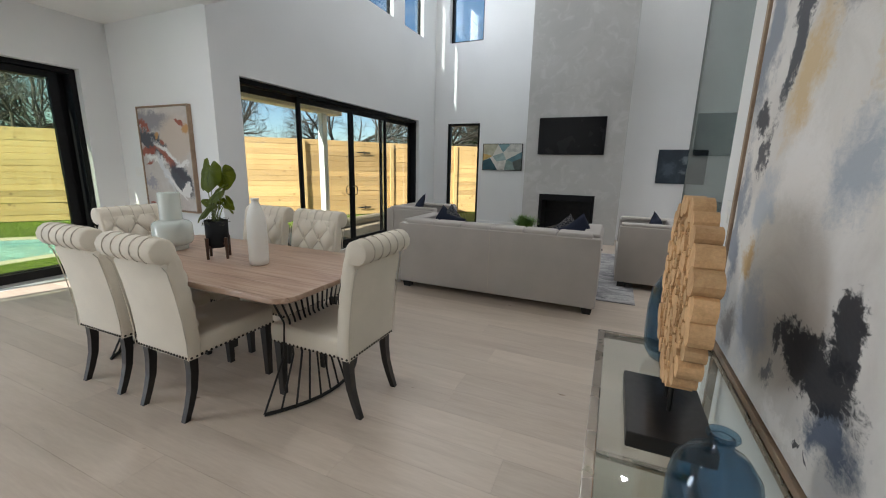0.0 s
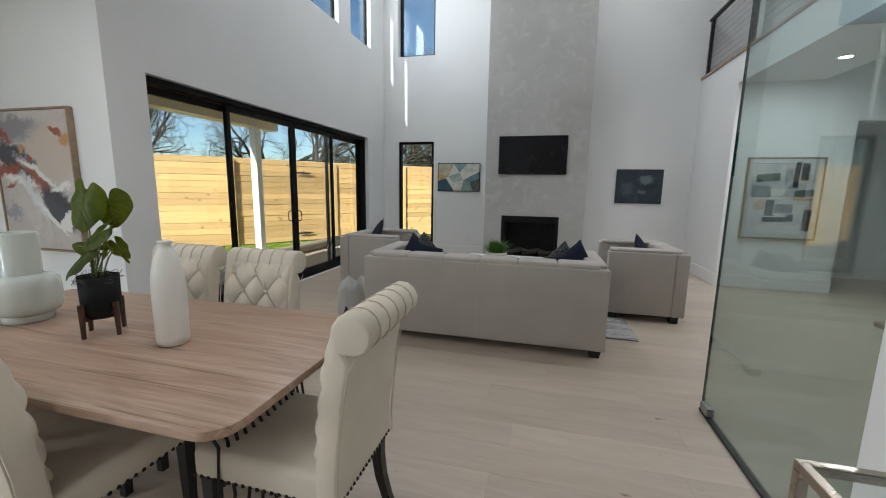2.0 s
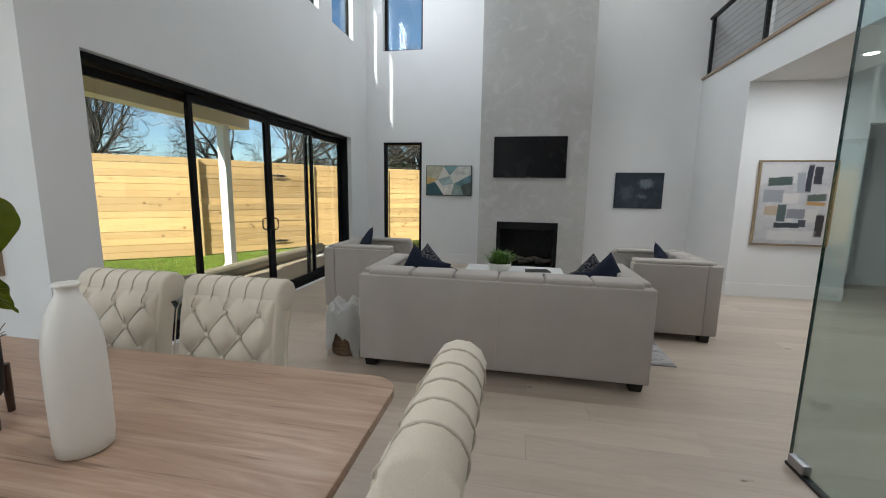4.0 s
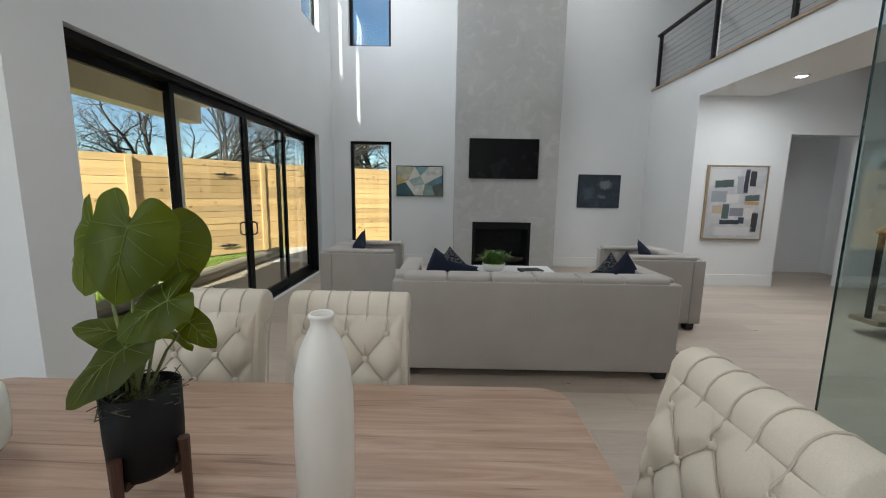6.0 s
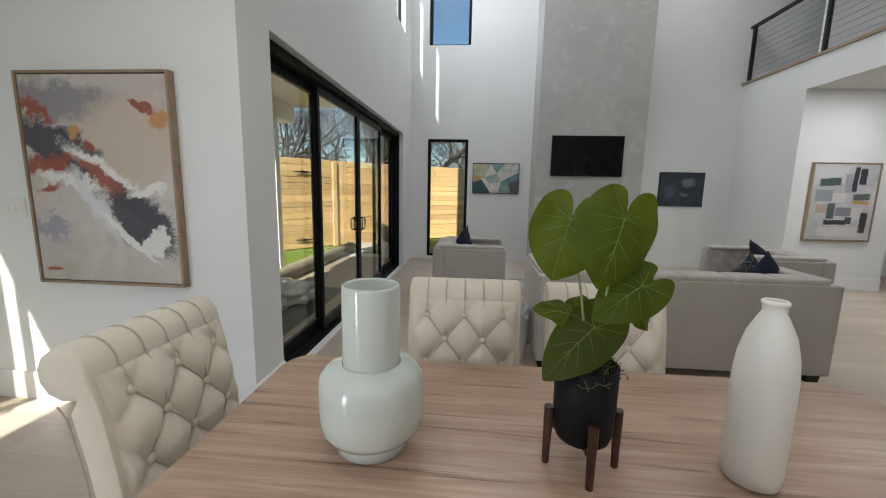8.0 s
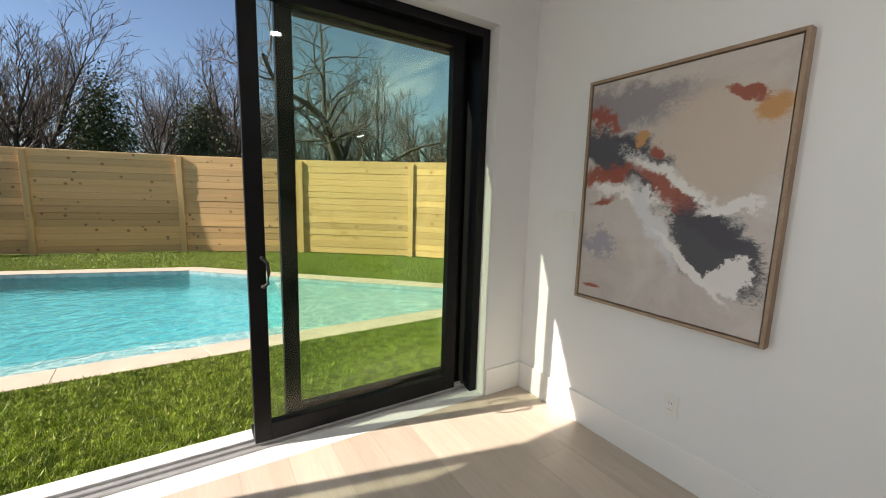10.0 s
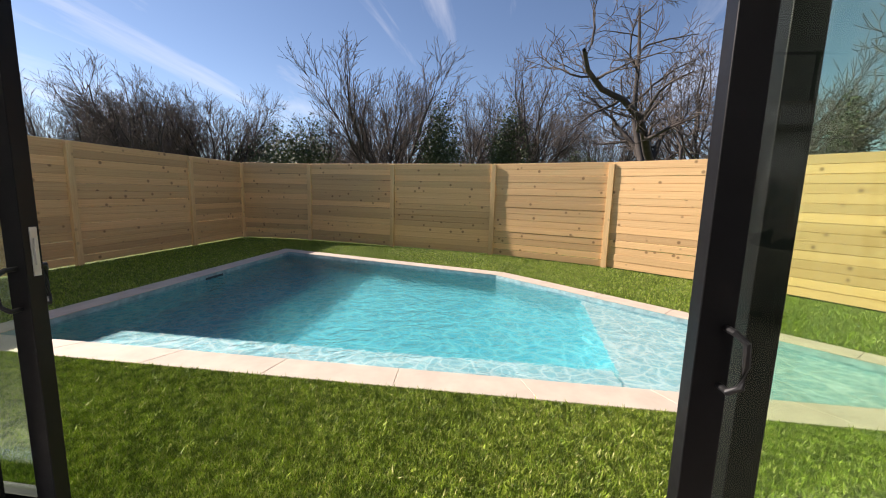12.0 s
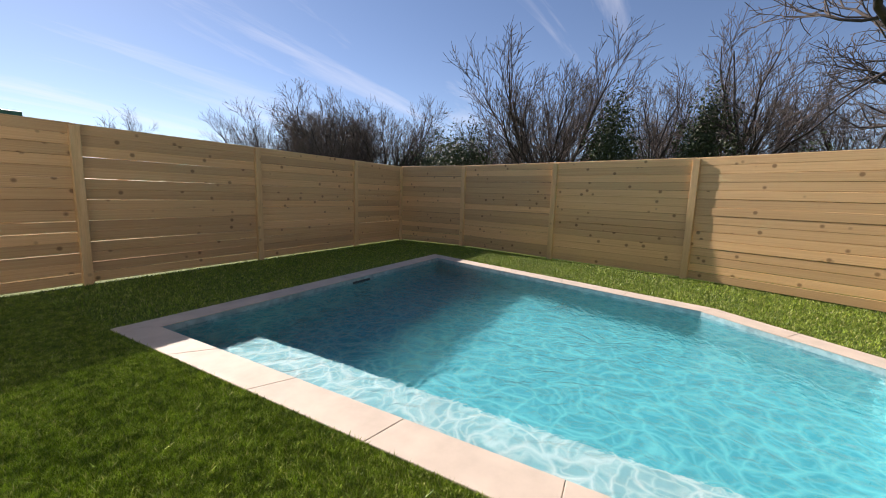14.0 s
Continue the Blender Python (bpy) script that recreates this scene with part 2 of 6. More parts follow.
SHELL = make_poolshell("blue_pebble_plaster", (0.08, 0.335, 0.36), (0.14, 0.43, 0.445))
LEDGE = make_poolshell("pale_pebble_plaster", (0.38, 0.425, 0.41), (0.52, 0.56, 0.535))
WATERTILE = simple("blue_grey_waterline_tile", (0.27, 0.40, 0.42), 0.3, var=0.3, scale=9)


def make_water():
    """The water's rippled, refracting surface."""
    h = Mat("rippled_pool_water")
    n, l = h.n, h.l
    n.remove(h.p)
    v = h.world_coords()
    b = n.new("ShaderNodeBump")
    b.inputs["Strength"].default_value = 0.8
    b.inputs["Distance"].default_value = 0.055
    r1 = h.noise(v, 3.0, 3, 0.55, 1.2)
    r2 = h.noise(v, 9.0, 3, 0.55, 0.9)
    l.new(h.math('ADD', r1, h.math('MULTIPLY', r2, 0.45)), b.inputs["Height"])
    rf = n.new("ShaderNodeBsdfRefraction")
    rf.inputs["Color"].default_value = (0.90, 0.985, 1.0, 1)
    rf.inputs["Roughness"].default_value = 0.0
    rf.inputs["IOR"].default_value = 1.33
    gl = n.new("ShaderNodeBsdfGlossy")
    gl.inputs["Roughness"].default_value = 0.02
    fr = n.new("ShaderNodeFresnel")
    fr.inputs["IOR"].default_value = 1.25
    for node in (rf, gl, fr):
        l.new(b.outputs[0], node.inputs["Normal"])
    mx = n.new("ShaderNodeMixShader")
    l.new(fr.outputs[0], mx.inputs[0])
    l.new(rf.outputs[0], mx.inputs[1])
    l.new(gl.outputs[0], mx.inputs[2])
    l.new(mx.outputs[0], n["Material Output"].inputs[0])
    return h.m


def make_caustic_tint():
    """A see-through tint with a pale net painted in, imitating caustic light on the pool's floor."""
    h = Mat("painted_caustic_net")
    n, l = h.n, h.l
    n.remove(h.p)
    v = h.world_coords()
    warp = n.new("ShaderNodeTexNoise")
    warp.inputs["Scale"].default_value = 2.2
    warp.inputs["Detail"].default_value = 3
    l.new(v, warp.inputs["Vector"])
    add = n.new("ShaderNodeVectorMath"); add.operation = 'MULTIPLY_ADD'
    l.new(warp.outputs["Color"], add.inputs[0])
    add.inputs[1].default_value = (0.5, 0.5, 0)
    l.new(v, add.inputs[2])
    # caustic lines drawn as cell edges, clear against a blue-green tint
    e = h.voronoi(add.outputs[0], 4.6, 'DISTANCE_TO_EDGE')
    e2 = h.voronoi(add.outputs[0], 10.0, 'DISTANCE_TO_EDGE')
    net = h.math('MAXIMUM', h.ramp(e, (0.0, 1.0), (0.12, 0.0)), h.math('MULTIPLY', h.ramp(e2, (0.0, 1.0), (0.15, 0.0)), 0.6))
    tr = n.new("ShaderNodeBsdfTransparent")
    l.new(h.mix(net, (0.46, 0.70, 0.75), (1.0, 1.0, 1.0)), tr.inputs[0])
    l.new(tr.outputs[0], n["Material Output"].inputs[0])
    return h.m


WATER = make_water()
CAUSTIC_TINT = make_caustic_tint()


def fabric(name, c, weave=420.0, rough=0.9, var=0.07, sheen=0.15):
    m = Mat(name, rough, spec=0.25)
    v = m.coords()
    f = m.noise(v, 3.0, 4)
    c0 = m.ramp(f, (0.3, tuple(x * (1 - var) for x in c)), (0.7, tuple(min(1, x * (1 + var)) for x in c)))
    w = m.noise(v, weave, 2)
    m.color(m.mix(0.18, c0, m.ramp(w, (0.35, tuple(x * 0.7 for x in c)), (0.65, tuple(min(1, x * 1.2) for x in c)))))
    m.bump(w, 0.25, 0.0015)
    m.p.inputs["Sheen Weight"].default_value = sheen
    m.p.inputs["Sheen Roughness"].default_value = 0.5
    return m.m


LINEN = fabric("cream_linen", (0.66, 0.60, 0.50))
PIPING = fabric("taupe_piping", (0.53, 0.475, 0.39))
GREIGE = fabric("greige_velvet", (0.46, 0.425, 0.39), 300)
NAVY = fabric("navy_cushion_cloth", (0.010, 0.014, 0.030), 300, sheen=0.0)
THROW = fabric("white_knitted_throw", (0.80, 0.79, 0.76), 120)
LEGWOOD = simple("black_stained_wood", (0.012, 0.010, 0.009), 0.35, var=0.3, scale=20)
NAIL = simple("dark_bronze_nailhead", (0.035, 0.028, 0.022), 0.35, 0.8)
def make_tabletop():
    m = Mat("blond_walnut_tabletop", 0.36)
    v = m.coords(scale=(0.6, 11.0, 11.0))
    g = m.noise(v, 1.7, 8, 0.7, 1.4)
    c = m.ramp(g, (0.34, (0.30, 0.18, 0.124)), (0.48, (0.41, 0.273, 0.197)), (0.62, (0.49, 0.35, 0.262)))
    f = m.noise(m.coords(scale=(0.8, 22, 22)), 3.0, 4, 0.6, 0.4)
    c = m.mix(m.ramp(f, (0.40, 0.35), (0.55, 0.0)), c, (0.32, 0.20, 0.138))
    k = m.noise(m.coords(scale=(0.9, 30, 30), loc=(3, 1, 0)), 1.3, 3, 0.5, 0.8)
    c = m.mix(m.ramp(k, (0.63, 0.0), (0.68, 0.6)), c, (0.12, 0.07, 0.046))
    m.color(c)
    m.rough(m.ramp(f, (0.3, 0.30), (0.7, 0.44)))
    m.bump(f, 0.10, 0.002)
    return m.m


TABLETOP = make_tabletop()
IRON = simple("black_iron_rod", (0.014, 0.013, 0.012), 0.45, 0.4)
WHITECERAMIC = simple("matt_white_ceramic", (0.78, 0.765, 0.715), 0.40, var=0.03, scale=4, bump=0.02)
POTBLACK = simple("matt_black_pot", (0.008, 0.008, 0.009), 0.6, var=0.2, spec=0.2)
STANDWOOD = wood("dark_walnut_stand", (0.030, 0.013, 0.008), (0.05, 0.022, 0.014), (0.08, 0.036, 0.022), (9, 9, 1), 4, 0.4)
MOSS = simple("dry_green_moss", (0.07, 0.075, 0.045), 0.9, var=0.4, scale=40, bump=0.5)


def make_leaf():
    m = Mat("broad_green_leaf", 0.48, spec=0.22)
    f = m.noise(m.coords(), 9, 4)
    c = m.ramp(f, (0.3, (0.028, 0.050, 0.003)), (0.7, (0.066, 0.094, 0.006)))
    s = m.math('ADD', m.math('MULTIPLY', m.rand(), 0.9), 0.55)
    x = m.n.new("ShaderNodeVectorMath"); x.operation = 'SCALE'
    m.l.new(c, x.inputs[0]); m.l.new(s, x.inputs["Scale"])
    m.color(x.outputs[0])
    m.bump(f, 0.1, 0.003)
    tl = m.n.new("ShaderNodeBsdfTranslucent")
    tl.inputs[0].default_value = (0.25, 0.28, 0.010, 1)
    mx = m.n.new("ShaderNodeMixShader")
    mx.inputs[0].default_value = 0.30
    m.l.new(m.p.outputs[0], mx.inputs[1])
    m.l.new(tl.outputs[0], mx.inputs[2])
    m.l.new(mx.outputs[0], m.n["Material Output"].inputs[0])
    return m.m


LEAF = make_leaf()
VEIN = simple("pale_leaf_vein", (0.15, 0.20, 0.03), 0.5)
STALK = simple("pale_green_stalk", (0.20, 0.24, 0.08), 0.5)
CELADON = simple("celadon_glazed_glass", (0.60, 0.645, 0.60), 0.12, var=0.05, scale=3, bump=0.0)
BLUEGLASS = glass_like("smoky_blue_glass", (0.52, 0.66, 0.76), ior=1.6)
CONSOLEMETAL = simple("champagne_brushed_metal", (0.36, 0.31, 0.26), 0.28, 0.95, var=0.03, scale=3, bump=0.01)
CONSOLEGLASS = glass_like("clear_shelf_glass", (0.925, 0.955, 0.94), ior=1.5)
SLICE = wood("sawn_branch_slice", (0.46, 0.25, 0.105), (0.63, 0.38, 0.185), (0.74, 0.49, 0.26), (5, 5, 5), 5, 0.7, 0.2, 0.35)
SLICEDARK = simple("brown_gap_backing", (0.20, 0.10, 0.045), 0.8)
FRAMEWOOD = wood("light_oak_frame", (0.24, 0.155, 0.10), (0.33, 0.225, 0.15), (0.40, 0.29, 0.205), (2, 2, 2), 6, 0.5)
GOLDFRAME = simple("pale_gilt_frame", (0.40, 0.31, 0.20), 0.4, 0.4)
BARK = simple("grey_brown_bark", (0.055, 0.044, 0.037), 0.9, var=0.35, scale=5, bump=0.5, fine=30)
TWIG = simple("brown_twig", (0.095, 0.075, 0.063), 0.9, var=0.3, scale=3, bump=0.0)
EVERGREEN = simple("dark_evergreen_leaf", (0.04, 0.06, 0.018), 0.6, var=0.5, scale=4)
TREAD = wood("oak_stair_tread", (0.27, 0.19, 0.13), (0.36, 0.26, 0.18), (0.44, 0.33, 0.24), (1, 8, 8), 3, 0.4)
GREENROOF = simple("green_painted_metal", (0.02, 0.10, 0.06), 0.5)


# ---- mesh helpers ----
def part(name, bm, material, parent=None, label="", smooth=False):
    """One mesh object from a bmesh, under a thing or a part."""
    me = bpy.data.meshes.new(name)
    bm.to_mesh(me)
    bm.free()
    me.materials.append(material)
    if smooth:
        me.polygons.foreach_set("use_smooth", [True] * len(me.polygons))
    ob = new(name, me)
    if parent:
        ob.parent = parent
    if label:
        ob["label"] = label
    return ob


def soft(ob, angle=40):
    """Smooth shading but for edges sharper than the angle."""
    me = ob.data
    me.polygons.foreach_set("use_smooth", [True] * len(me.polygons))
    bm = bmesh.new()
    bm.from_mesh(me)
    for e in bm.edges:
        if len(e.link_faces) == 2:
            e.smooth = e.calc_face_angle(0) < radians(angle)
    bm.to_mesh(me)
    bm.free()
    return ob


def thing(name, label, category, m=None, group=""):
    ob = new(name)
    ob.empty_display_size = 0.1
    if m is not None:
        ob.matrix_basis = m
    return tagged(ob, label, category, group)


def add_box(bm, a, b, bevel=0.0, seg=2, m=None):
    lo = [min(p, q) for p, q in zip(a, b)]
    hi = [max(p, q) for p, q in zip(a, b)]
    r = bmesh.ops.create_cube(bm, size=1.0)
    vs = r["verts"]
    for v in vs:
        v.co = Vector([lo[i] + (v.co[i] + 0.5) * (hi[i] - lo[i]) for i in range(3)])
    if bevel > 0:
        es = list({e for v in vs for e in v.link_edges})
        r = bmesh.ops.bevel(bm, geom=es, offset=bevel, segments=seg, profile=0.5, affect='EDGES')
        vs = list({v for f in r["faces"] for v in f.verts} | {v for v in vs if v.is_valid})
    if m is not None:
        bmesh.ops.transform(bm, matrix=m, verts=[v for v in vs if v.is_valid])
    return bm


def box(a, b, bevel=0.0, seg=2, m=None):
    return add_box(bmesh.new(), a, b, bevel, seg, m)


def boxes(*items, bevel=0.0):
    bm = bmesh.new()
    for a, b in items:
        add_box(bm, a, b, bevel)
    return bm


def lathe(profile, n=32, cap=True):
    """profile: (radius, z) from the bottom up."""
    bm = bmesh.new()
    rings = []
    for r, z in profile:
        rings.append([bm.verts.new((r * math.cos(2 * math.pi * i / n), r * math.sin(2 * math.pi * i / n), z)) for i in range(n)])
    for p, q in zip(rings, rings[1:]):
        for i in range(n):
            bm.faces.new((p[i], p[(i + 1) % n], q[(i + 1) % n], q[i]))
    if cap:
        bm.faces.new(rings[0][::-1])
        if profile[-1][0] > 1e-4:
            bm.faces.new(rings[-1])
    return bm


def add_tube(bm, pts, radii, sides=8, cap=True):
    pts = [Vector(p) for p in pts]
    if isinstance(radii, (int, float)):
        radii = [radii] * len(pts)
    rings = []
    up = Vector((0, 0, 1))
    for i, p in enumerate(pts):
        d = (pts[min(i + 1, len(pts) - 1)] - pts[max(i - 1, 0)])
        if d.length < 1e-9:
            d = Vector((0, 0, 1))
        d.normalize()
        ref = up if abs(d.z) < 0.95 else Vector((1, 0, 0))
        s = d.cross(ref).normalized()
        t = s.cross(d)
        rings.append([bm.verts.new(p + radii[i] * (s * math.cos(2 * math.pi * k / sides) + t * math.sin(2 * math.pi * k / sides))) for k in range(sides)])
    for p, q in zip(rings, rings[1:]):
        for k in range(sides):
            bm.faces.new((p[k], q[k], q[(k + 1) % sides], p[(k + 1) % sides]))
    if cap:
        bm.faces.new(rings[0])
        bm.faces.new(rings[-1][::-1])
    return bm


def tube(pts, radii, sides=8, cap=True):
    return add_tube(bmesh.new(), pts, radii, sides, cap)


def prism(outline, depth_axis, d0, d1):
    """Extrude a closed 2D outline; depth_axis 'x': points are (y, z); 'y': (x, z); 'z': (x, y)."""
    bm = bmesh.new()

    def at(p, d):
        return {'x': (d, p[0], p[1]), 'y': (p[0], d, p[1]), 'z': (p[0], p[1], d)}[depth_axis]
    a = [bm.verts.new(at(p, d0)) for p in outline]
    b = [bm.verts.new(at(p, d1)) for p in outline]
    n = len(outline)
    for i in range(n):
        bm.faces.new((a[i], a[(i + 1) % n], b[(i + 1) % n], b[i]))
    bm.faces.new(a[::-1])
    bm.faces.new(b)
    bmesh.ops.recalc_face_normals(bm, faces=bm.faces)
    return bm


def bevel_all(bm, off, seg=2, angle=30):
    es = [e for e in bm.edges if len(e.link_faces) == 2 and e.calc_face_angle(0) > radians(angle)]
    bmesh.ops.bevel(bm, geom=es, offset=off, segments=seg, profile=0.5, affect='EDGES')
    return bm


def holed(axis, p0, p1, u0, u1, z0, z1, holes=()):
    """A wall slab with rectangular openings right through it. axis 'x': the slab is thin in x and runs along y."""
    us = sorted({u0, u1, *[h[0] for h in holes], *[h[1] for h in holes]})
    zs = sorted({z0, z1, *[h[2] for h in holes], *[h[3] for h in holes]})

    def solid(i, j):
        if not (0 <= i < len(us) - 1 and 0 <= j < len(zs) - 1):
            return False
        u, z = (us[i] + us[i + 1]) / 2, (zs[j] + zs[j + 1]) / 2
        return not any(h[0] < u < h[1] and h[2] < z < h[3] for h in holes)
    bm = bmesh.new()
    cache = {}

    def vert(d, u, z):
        k = (d, u, z)
        if k not in cache:
            cache[k] = bm.verts.new((d, u, z) if axis == 'x' else (u, d, z))
        return cache[k]
    for i in range(len(us) - 1):
        for j in range(len(zs) - 1):
            if not solid(i, j):
                continue
            a, b, c, d = us[i], us[i + 1], zs[j], zs[j + 1]
            for q in (p0, p1):
                bm.faces.new([vert(q, a, c), vert(q, b, c), vert(q, b, d), vert(q, a, d)])
            if not solid(i - 1, j):
                bm.faces.new([vert(p0, a, c), vert(p1, a, c), vert(p1, a, d), vert(p0, a, d)])
            if not solid(i + 1, j):
                bm.faces.new([vert(p0, b, c), vert(p1, b, c), vert(p1, b, d), vert(p0, b, d)])
            if not solid(i, j - 1):
                bm.faces.new([vert(p0, a, c), vert(p1, a, c), vert(p1, b, c), vert(p0, b, c)])
            if not solid(i, j + 1):
                bm.faces.new([vert(p0, a, d), vert(p1, a, d), vert(p1, b, d), vert(p0, b, d)])
    bmesh.ops.recalc_face_normals(bm, faces=bm.faces)
    return bm


def structure(name, bm, material, label, category):
    return tagged(part(name, bm, material), label, category, kind="structure")


# ---- the shell of the house ----
T = 0.26
ROOF = 6.1
XW, YN, XE, YP, XP = -3.66, 9.47, 2.42, 3.79, -5.47
WIN_N = [(-3.32, -2.52, 0.06, 2.40), (-3.32, -2.52, 4.13, 5.75)]
SL_W = (4.14, 8.66, 0.0, 2.39)
UPW = [(6.78, 7.60, 4.11, 5.75), (8.02, 8.84, 4.11, 5.75)]
SL_P = (-1.60, 3.46, 0.0, 2.44)

structure("wall_north", holed('y', YN, YN + T, XW - T, 8.0, -0.05, ROOF, WIN_N), WHITE, "white painted double-height wall with two tall windows", "wall")
structure("wall_west_upper", holed('x', XW - 0.15, XW, YP + T, YN, 3.4, ROOF, UPW), WHITE, "white painted upper wall with clerestory windows", "wall")
structure("wall_west", holed('x', XW - T, XW, YP + T, YN, -0.05, 3.4, [SL_W]), WHITE, "white painted double-height wall with patio doors", "wall")
structure("wall_corner", box((XW - T, YP - 0.22, 3.4), (XW, YP + T, ROOF)), WHITE, "white painted outer corner of the upper wall", "wall")
structure("wall_nook", holed('y', YP, YP + T, XP - T - 0.1, XW, -0.05, 3.4), WHITE, "white painted wall beside the pool door", "wall")
structure("wall_poolside", holed('x', XP - T - 0.1, XP, -4.0, YP, -0.05, 3.4, [SL_P]), WHITE, "white painted wall around the pool door", "wall")
structure("wall_south", holed('y', -4.0 - T, -4.0, XP - T, 8.0, -0.05, 3.4), WHITE, "plain white painted wall", "wall")
structure("wall_console", holed('x', 0.87, 1.05, -4.0, 2.78, -0.05, 3.02), WHITE, "white painted wall behind the console table", "wall")
structure("wall_stub", holed('x', XE, XE + 0.2, 8.0, YN, -0.05, 3.38), WHITE, "white painted wall return under the gallery", "wall")
structure("wall_hall", holed('y', 8.0, 8.16, XE + 0.2, 8.0, -0.05, ROOF, [(3.89, 5.02, -0.05, 2.41)]), WHITE, "white painted hall wall with a doorway", "wall")
structure("wall_east", holed('x', 8.0, 8.0 + T, -4.0, YN, -0.05, ROOF), WHITE, "plain white painted wall", "wall")
structure("wall_store", boxes(((3.6, 9.3, -0.05), (6.2, 9.42, 2.9)), ((3.55, 8.16, -0.05), (3.67, 9.3, 2.9)), ((5.9, 8.16, -0.05), (6.0, 9.3, 2.9))), WHITE, "white walls of the passage behind the doorway", "wall")
structure("wall_upper_south", holed('y', YP - 0.22, YP, XW, 8.0, 3.0, ROOF), WHITE, "white painted upper wall over the dining area", "wall")
structure("wall_gallery", holed('x', 4.6, 4.75, YP, 8.0, 3.42, ROOF), WHITE, "white painted gallery wall", "wall")
structure("ceiling_dining", boxes(((XP - T, -4.0 - T, 3.02), (8.0, YP - 0.22, 3.2)), ((XP - T, YP - 0.22, 3.02), (XW, YP, 3.2))), CEIL, "flat white ceiling over the dining area", "ceiling")
structure("ceiling_great_room", box((XW - T, YP - 0.3, ROOF), (8.0 + T, YN + T, ROOF + 0.2)), CEIL, "flat white double-height ceiling", "ceiling")
structure("ceiling_hall", box((XE + 0.02, YP, 2.97), (3.45, 8.0, 3.36)), CEIL, "white ceiling under the gallery floor", "ceiling")
structure("fascia", box((XE, YP, 2.97), (XE + 0.02, 8.0, 3.38)), WHITE, "white painted edge of the gallery floor", "fascia")
structure("roof", box((XP - T - 0.12, -4.4, 3.4), (9.0, YP + T, 3.6)), CEIL, "flat roof over the dining wing", "roof")

chim = thing("chimney_breast", "grey trowelled plaster chimney breast rising to the ceiling", "chimney breast", pose(0, 0, 0))
tagged(chim, kind="structure")
part("plaster_face", holed('y', 8.75, 9.468, -1.29, 0.53, 0.0, ROOF, [(-0.94, 0.08, 0.05, 0.91)]), PLASTER, chim)

fire = thing("fireplace", "black gas fireplace insert with ceramic logs", "fireplace", pose(0, 0, 0))
part("firebox", boxes(((-0.94, 9.30, 0.05), (0.08, 9.40, 0.91)), ((-0.94, 8.80, 0.05), (-0.90, 9.30, 0.91)), ((0.04, 8.80, 0.05), (0.08, 9.30, 0.91)), ((-0.90, 8.80, 0.05), (0.04, 9.30, 0.09)), ((-0.90, 8.80, 0.87), (0.04, 9.30, 0.91))), DARK, fire)
part("trim_frame", boxes(((-0.955, 8.735, 0.04), (-0.90, 8.80, 0.925)), ((0.04, 8.735, 0.04), (0.095, 8.80, 0.925)), ((-0.90, 8.735, 0.80), (0.04, 8.80, 0.925)), ((-0.90, 8.735, 0.04), (0.04, 8.80, 0.12)), bevel=0.003), BLACK, fire)
rl = random.Random(4)
for i in range(5):
    x = -0.75 + 0.16 * i
    part("log", tube([(x - 0.12, 9.05 + rl.uniform(-.05, .1), 0.16 + 0.05 * (i % 2)), (x, 9.06, 0.19 + 0.05 * (i % 2)), (x + 0.15, 9.0 + rl.uniform(0, .1), 0.22)], [0.035, 0.045, 0.03], 8), LOG, fire)

for name, items in {
    "baseboard": [((XW, 8.66, 0), (XW + 0.016, YN, 0.19)), ((XW, 3.79 - 0.016, 0), (XW + 0.016, 4.14, 0.19))],
    "baseboard_north": [((XW + 0.016, YN - 0.016, 0), (-3.32, YN, 0.19)), ((-2.52, YN - 0.016, 0), (-1.29, YN, 0.19)), ((0.53, YN - 0.016, 0), (XE, YN, 0.19))],
    "baseboard_nook": [((XP, YP - 0.016, 0), (XW, YP, 0.19)), ((XP, SL_P[1] + 0.005, 0), (XP + 0.016, YP - 0.016, 0.19))],
    "baseboard_hall": [((XE + 0.2, 7.984, 0), (3.89, 8.0, 0.19)), ((5.02, 7.984, 0), (8.0, 8.0, 0.19)), ((XE - 0.016, 7.984, 0), (XE, YN - 0.016, 0.19)), ((XE - 0.016, 7.968, 0), (XE + 0.2, 7.984, 0.19))],
    "baseboard_console": [((0.854, -4.0, 0), (0.87, 2.78, 0.19)), ((0.854, 2.78, 0), (1.05, 2.796, 0.19))],
    "baseboard_store": [((3.68, 9.284, 0), (5.9, 9.298, 0.19))],
}.items():
    structure(name, boxes(*items, bevel=0.004), TRIM, "tall white painted baseboard", "baseboard")

structure("subfloor", box((XP - T - 0.04, -4.0, -0.3), (8.0, YN, -0.012)), SUBFLOOR, "dark joint bed under the floorboards", "floor")


# ---- windows and doors ----
def fixed_window(name, axis, pos, u0, u1, z0, z1, label, width=0.055, depth=0.09, glass=PANE):
    """A black-framed fixed window set into an opening."""
    w = thing(name, label, "window")
    tagged(w, kind="structure")

    def b(ua, za, ub, zb, d0, d1):
        if axis == 'y':
            return ((ua, pos + d0, za), (ub, pos + d1, zb))
        return ((pos + d0, ua, za), (pos + d1, ub, zb))
    for ua, za, ub, zb in ((u0, z0, u0 + width, z1), (u1 - width, z0, u1, z1), (u0 + width, z0, u1 - width, z0 + width), (u0 + width, z1 - width, u1 - width, z1)):
        part("window_frame", box(*b(ua, za, ub, zb, 0, depth), 0.004), BLACK, w)
    g = part("pane", box(*b(u0 + width, z0 + width, u1 - width, z1 - width, depth * 0.45, depth * 0.45 + 0.012)), glass, w)
    g.visible_shadow = glass is not PANE
    return w


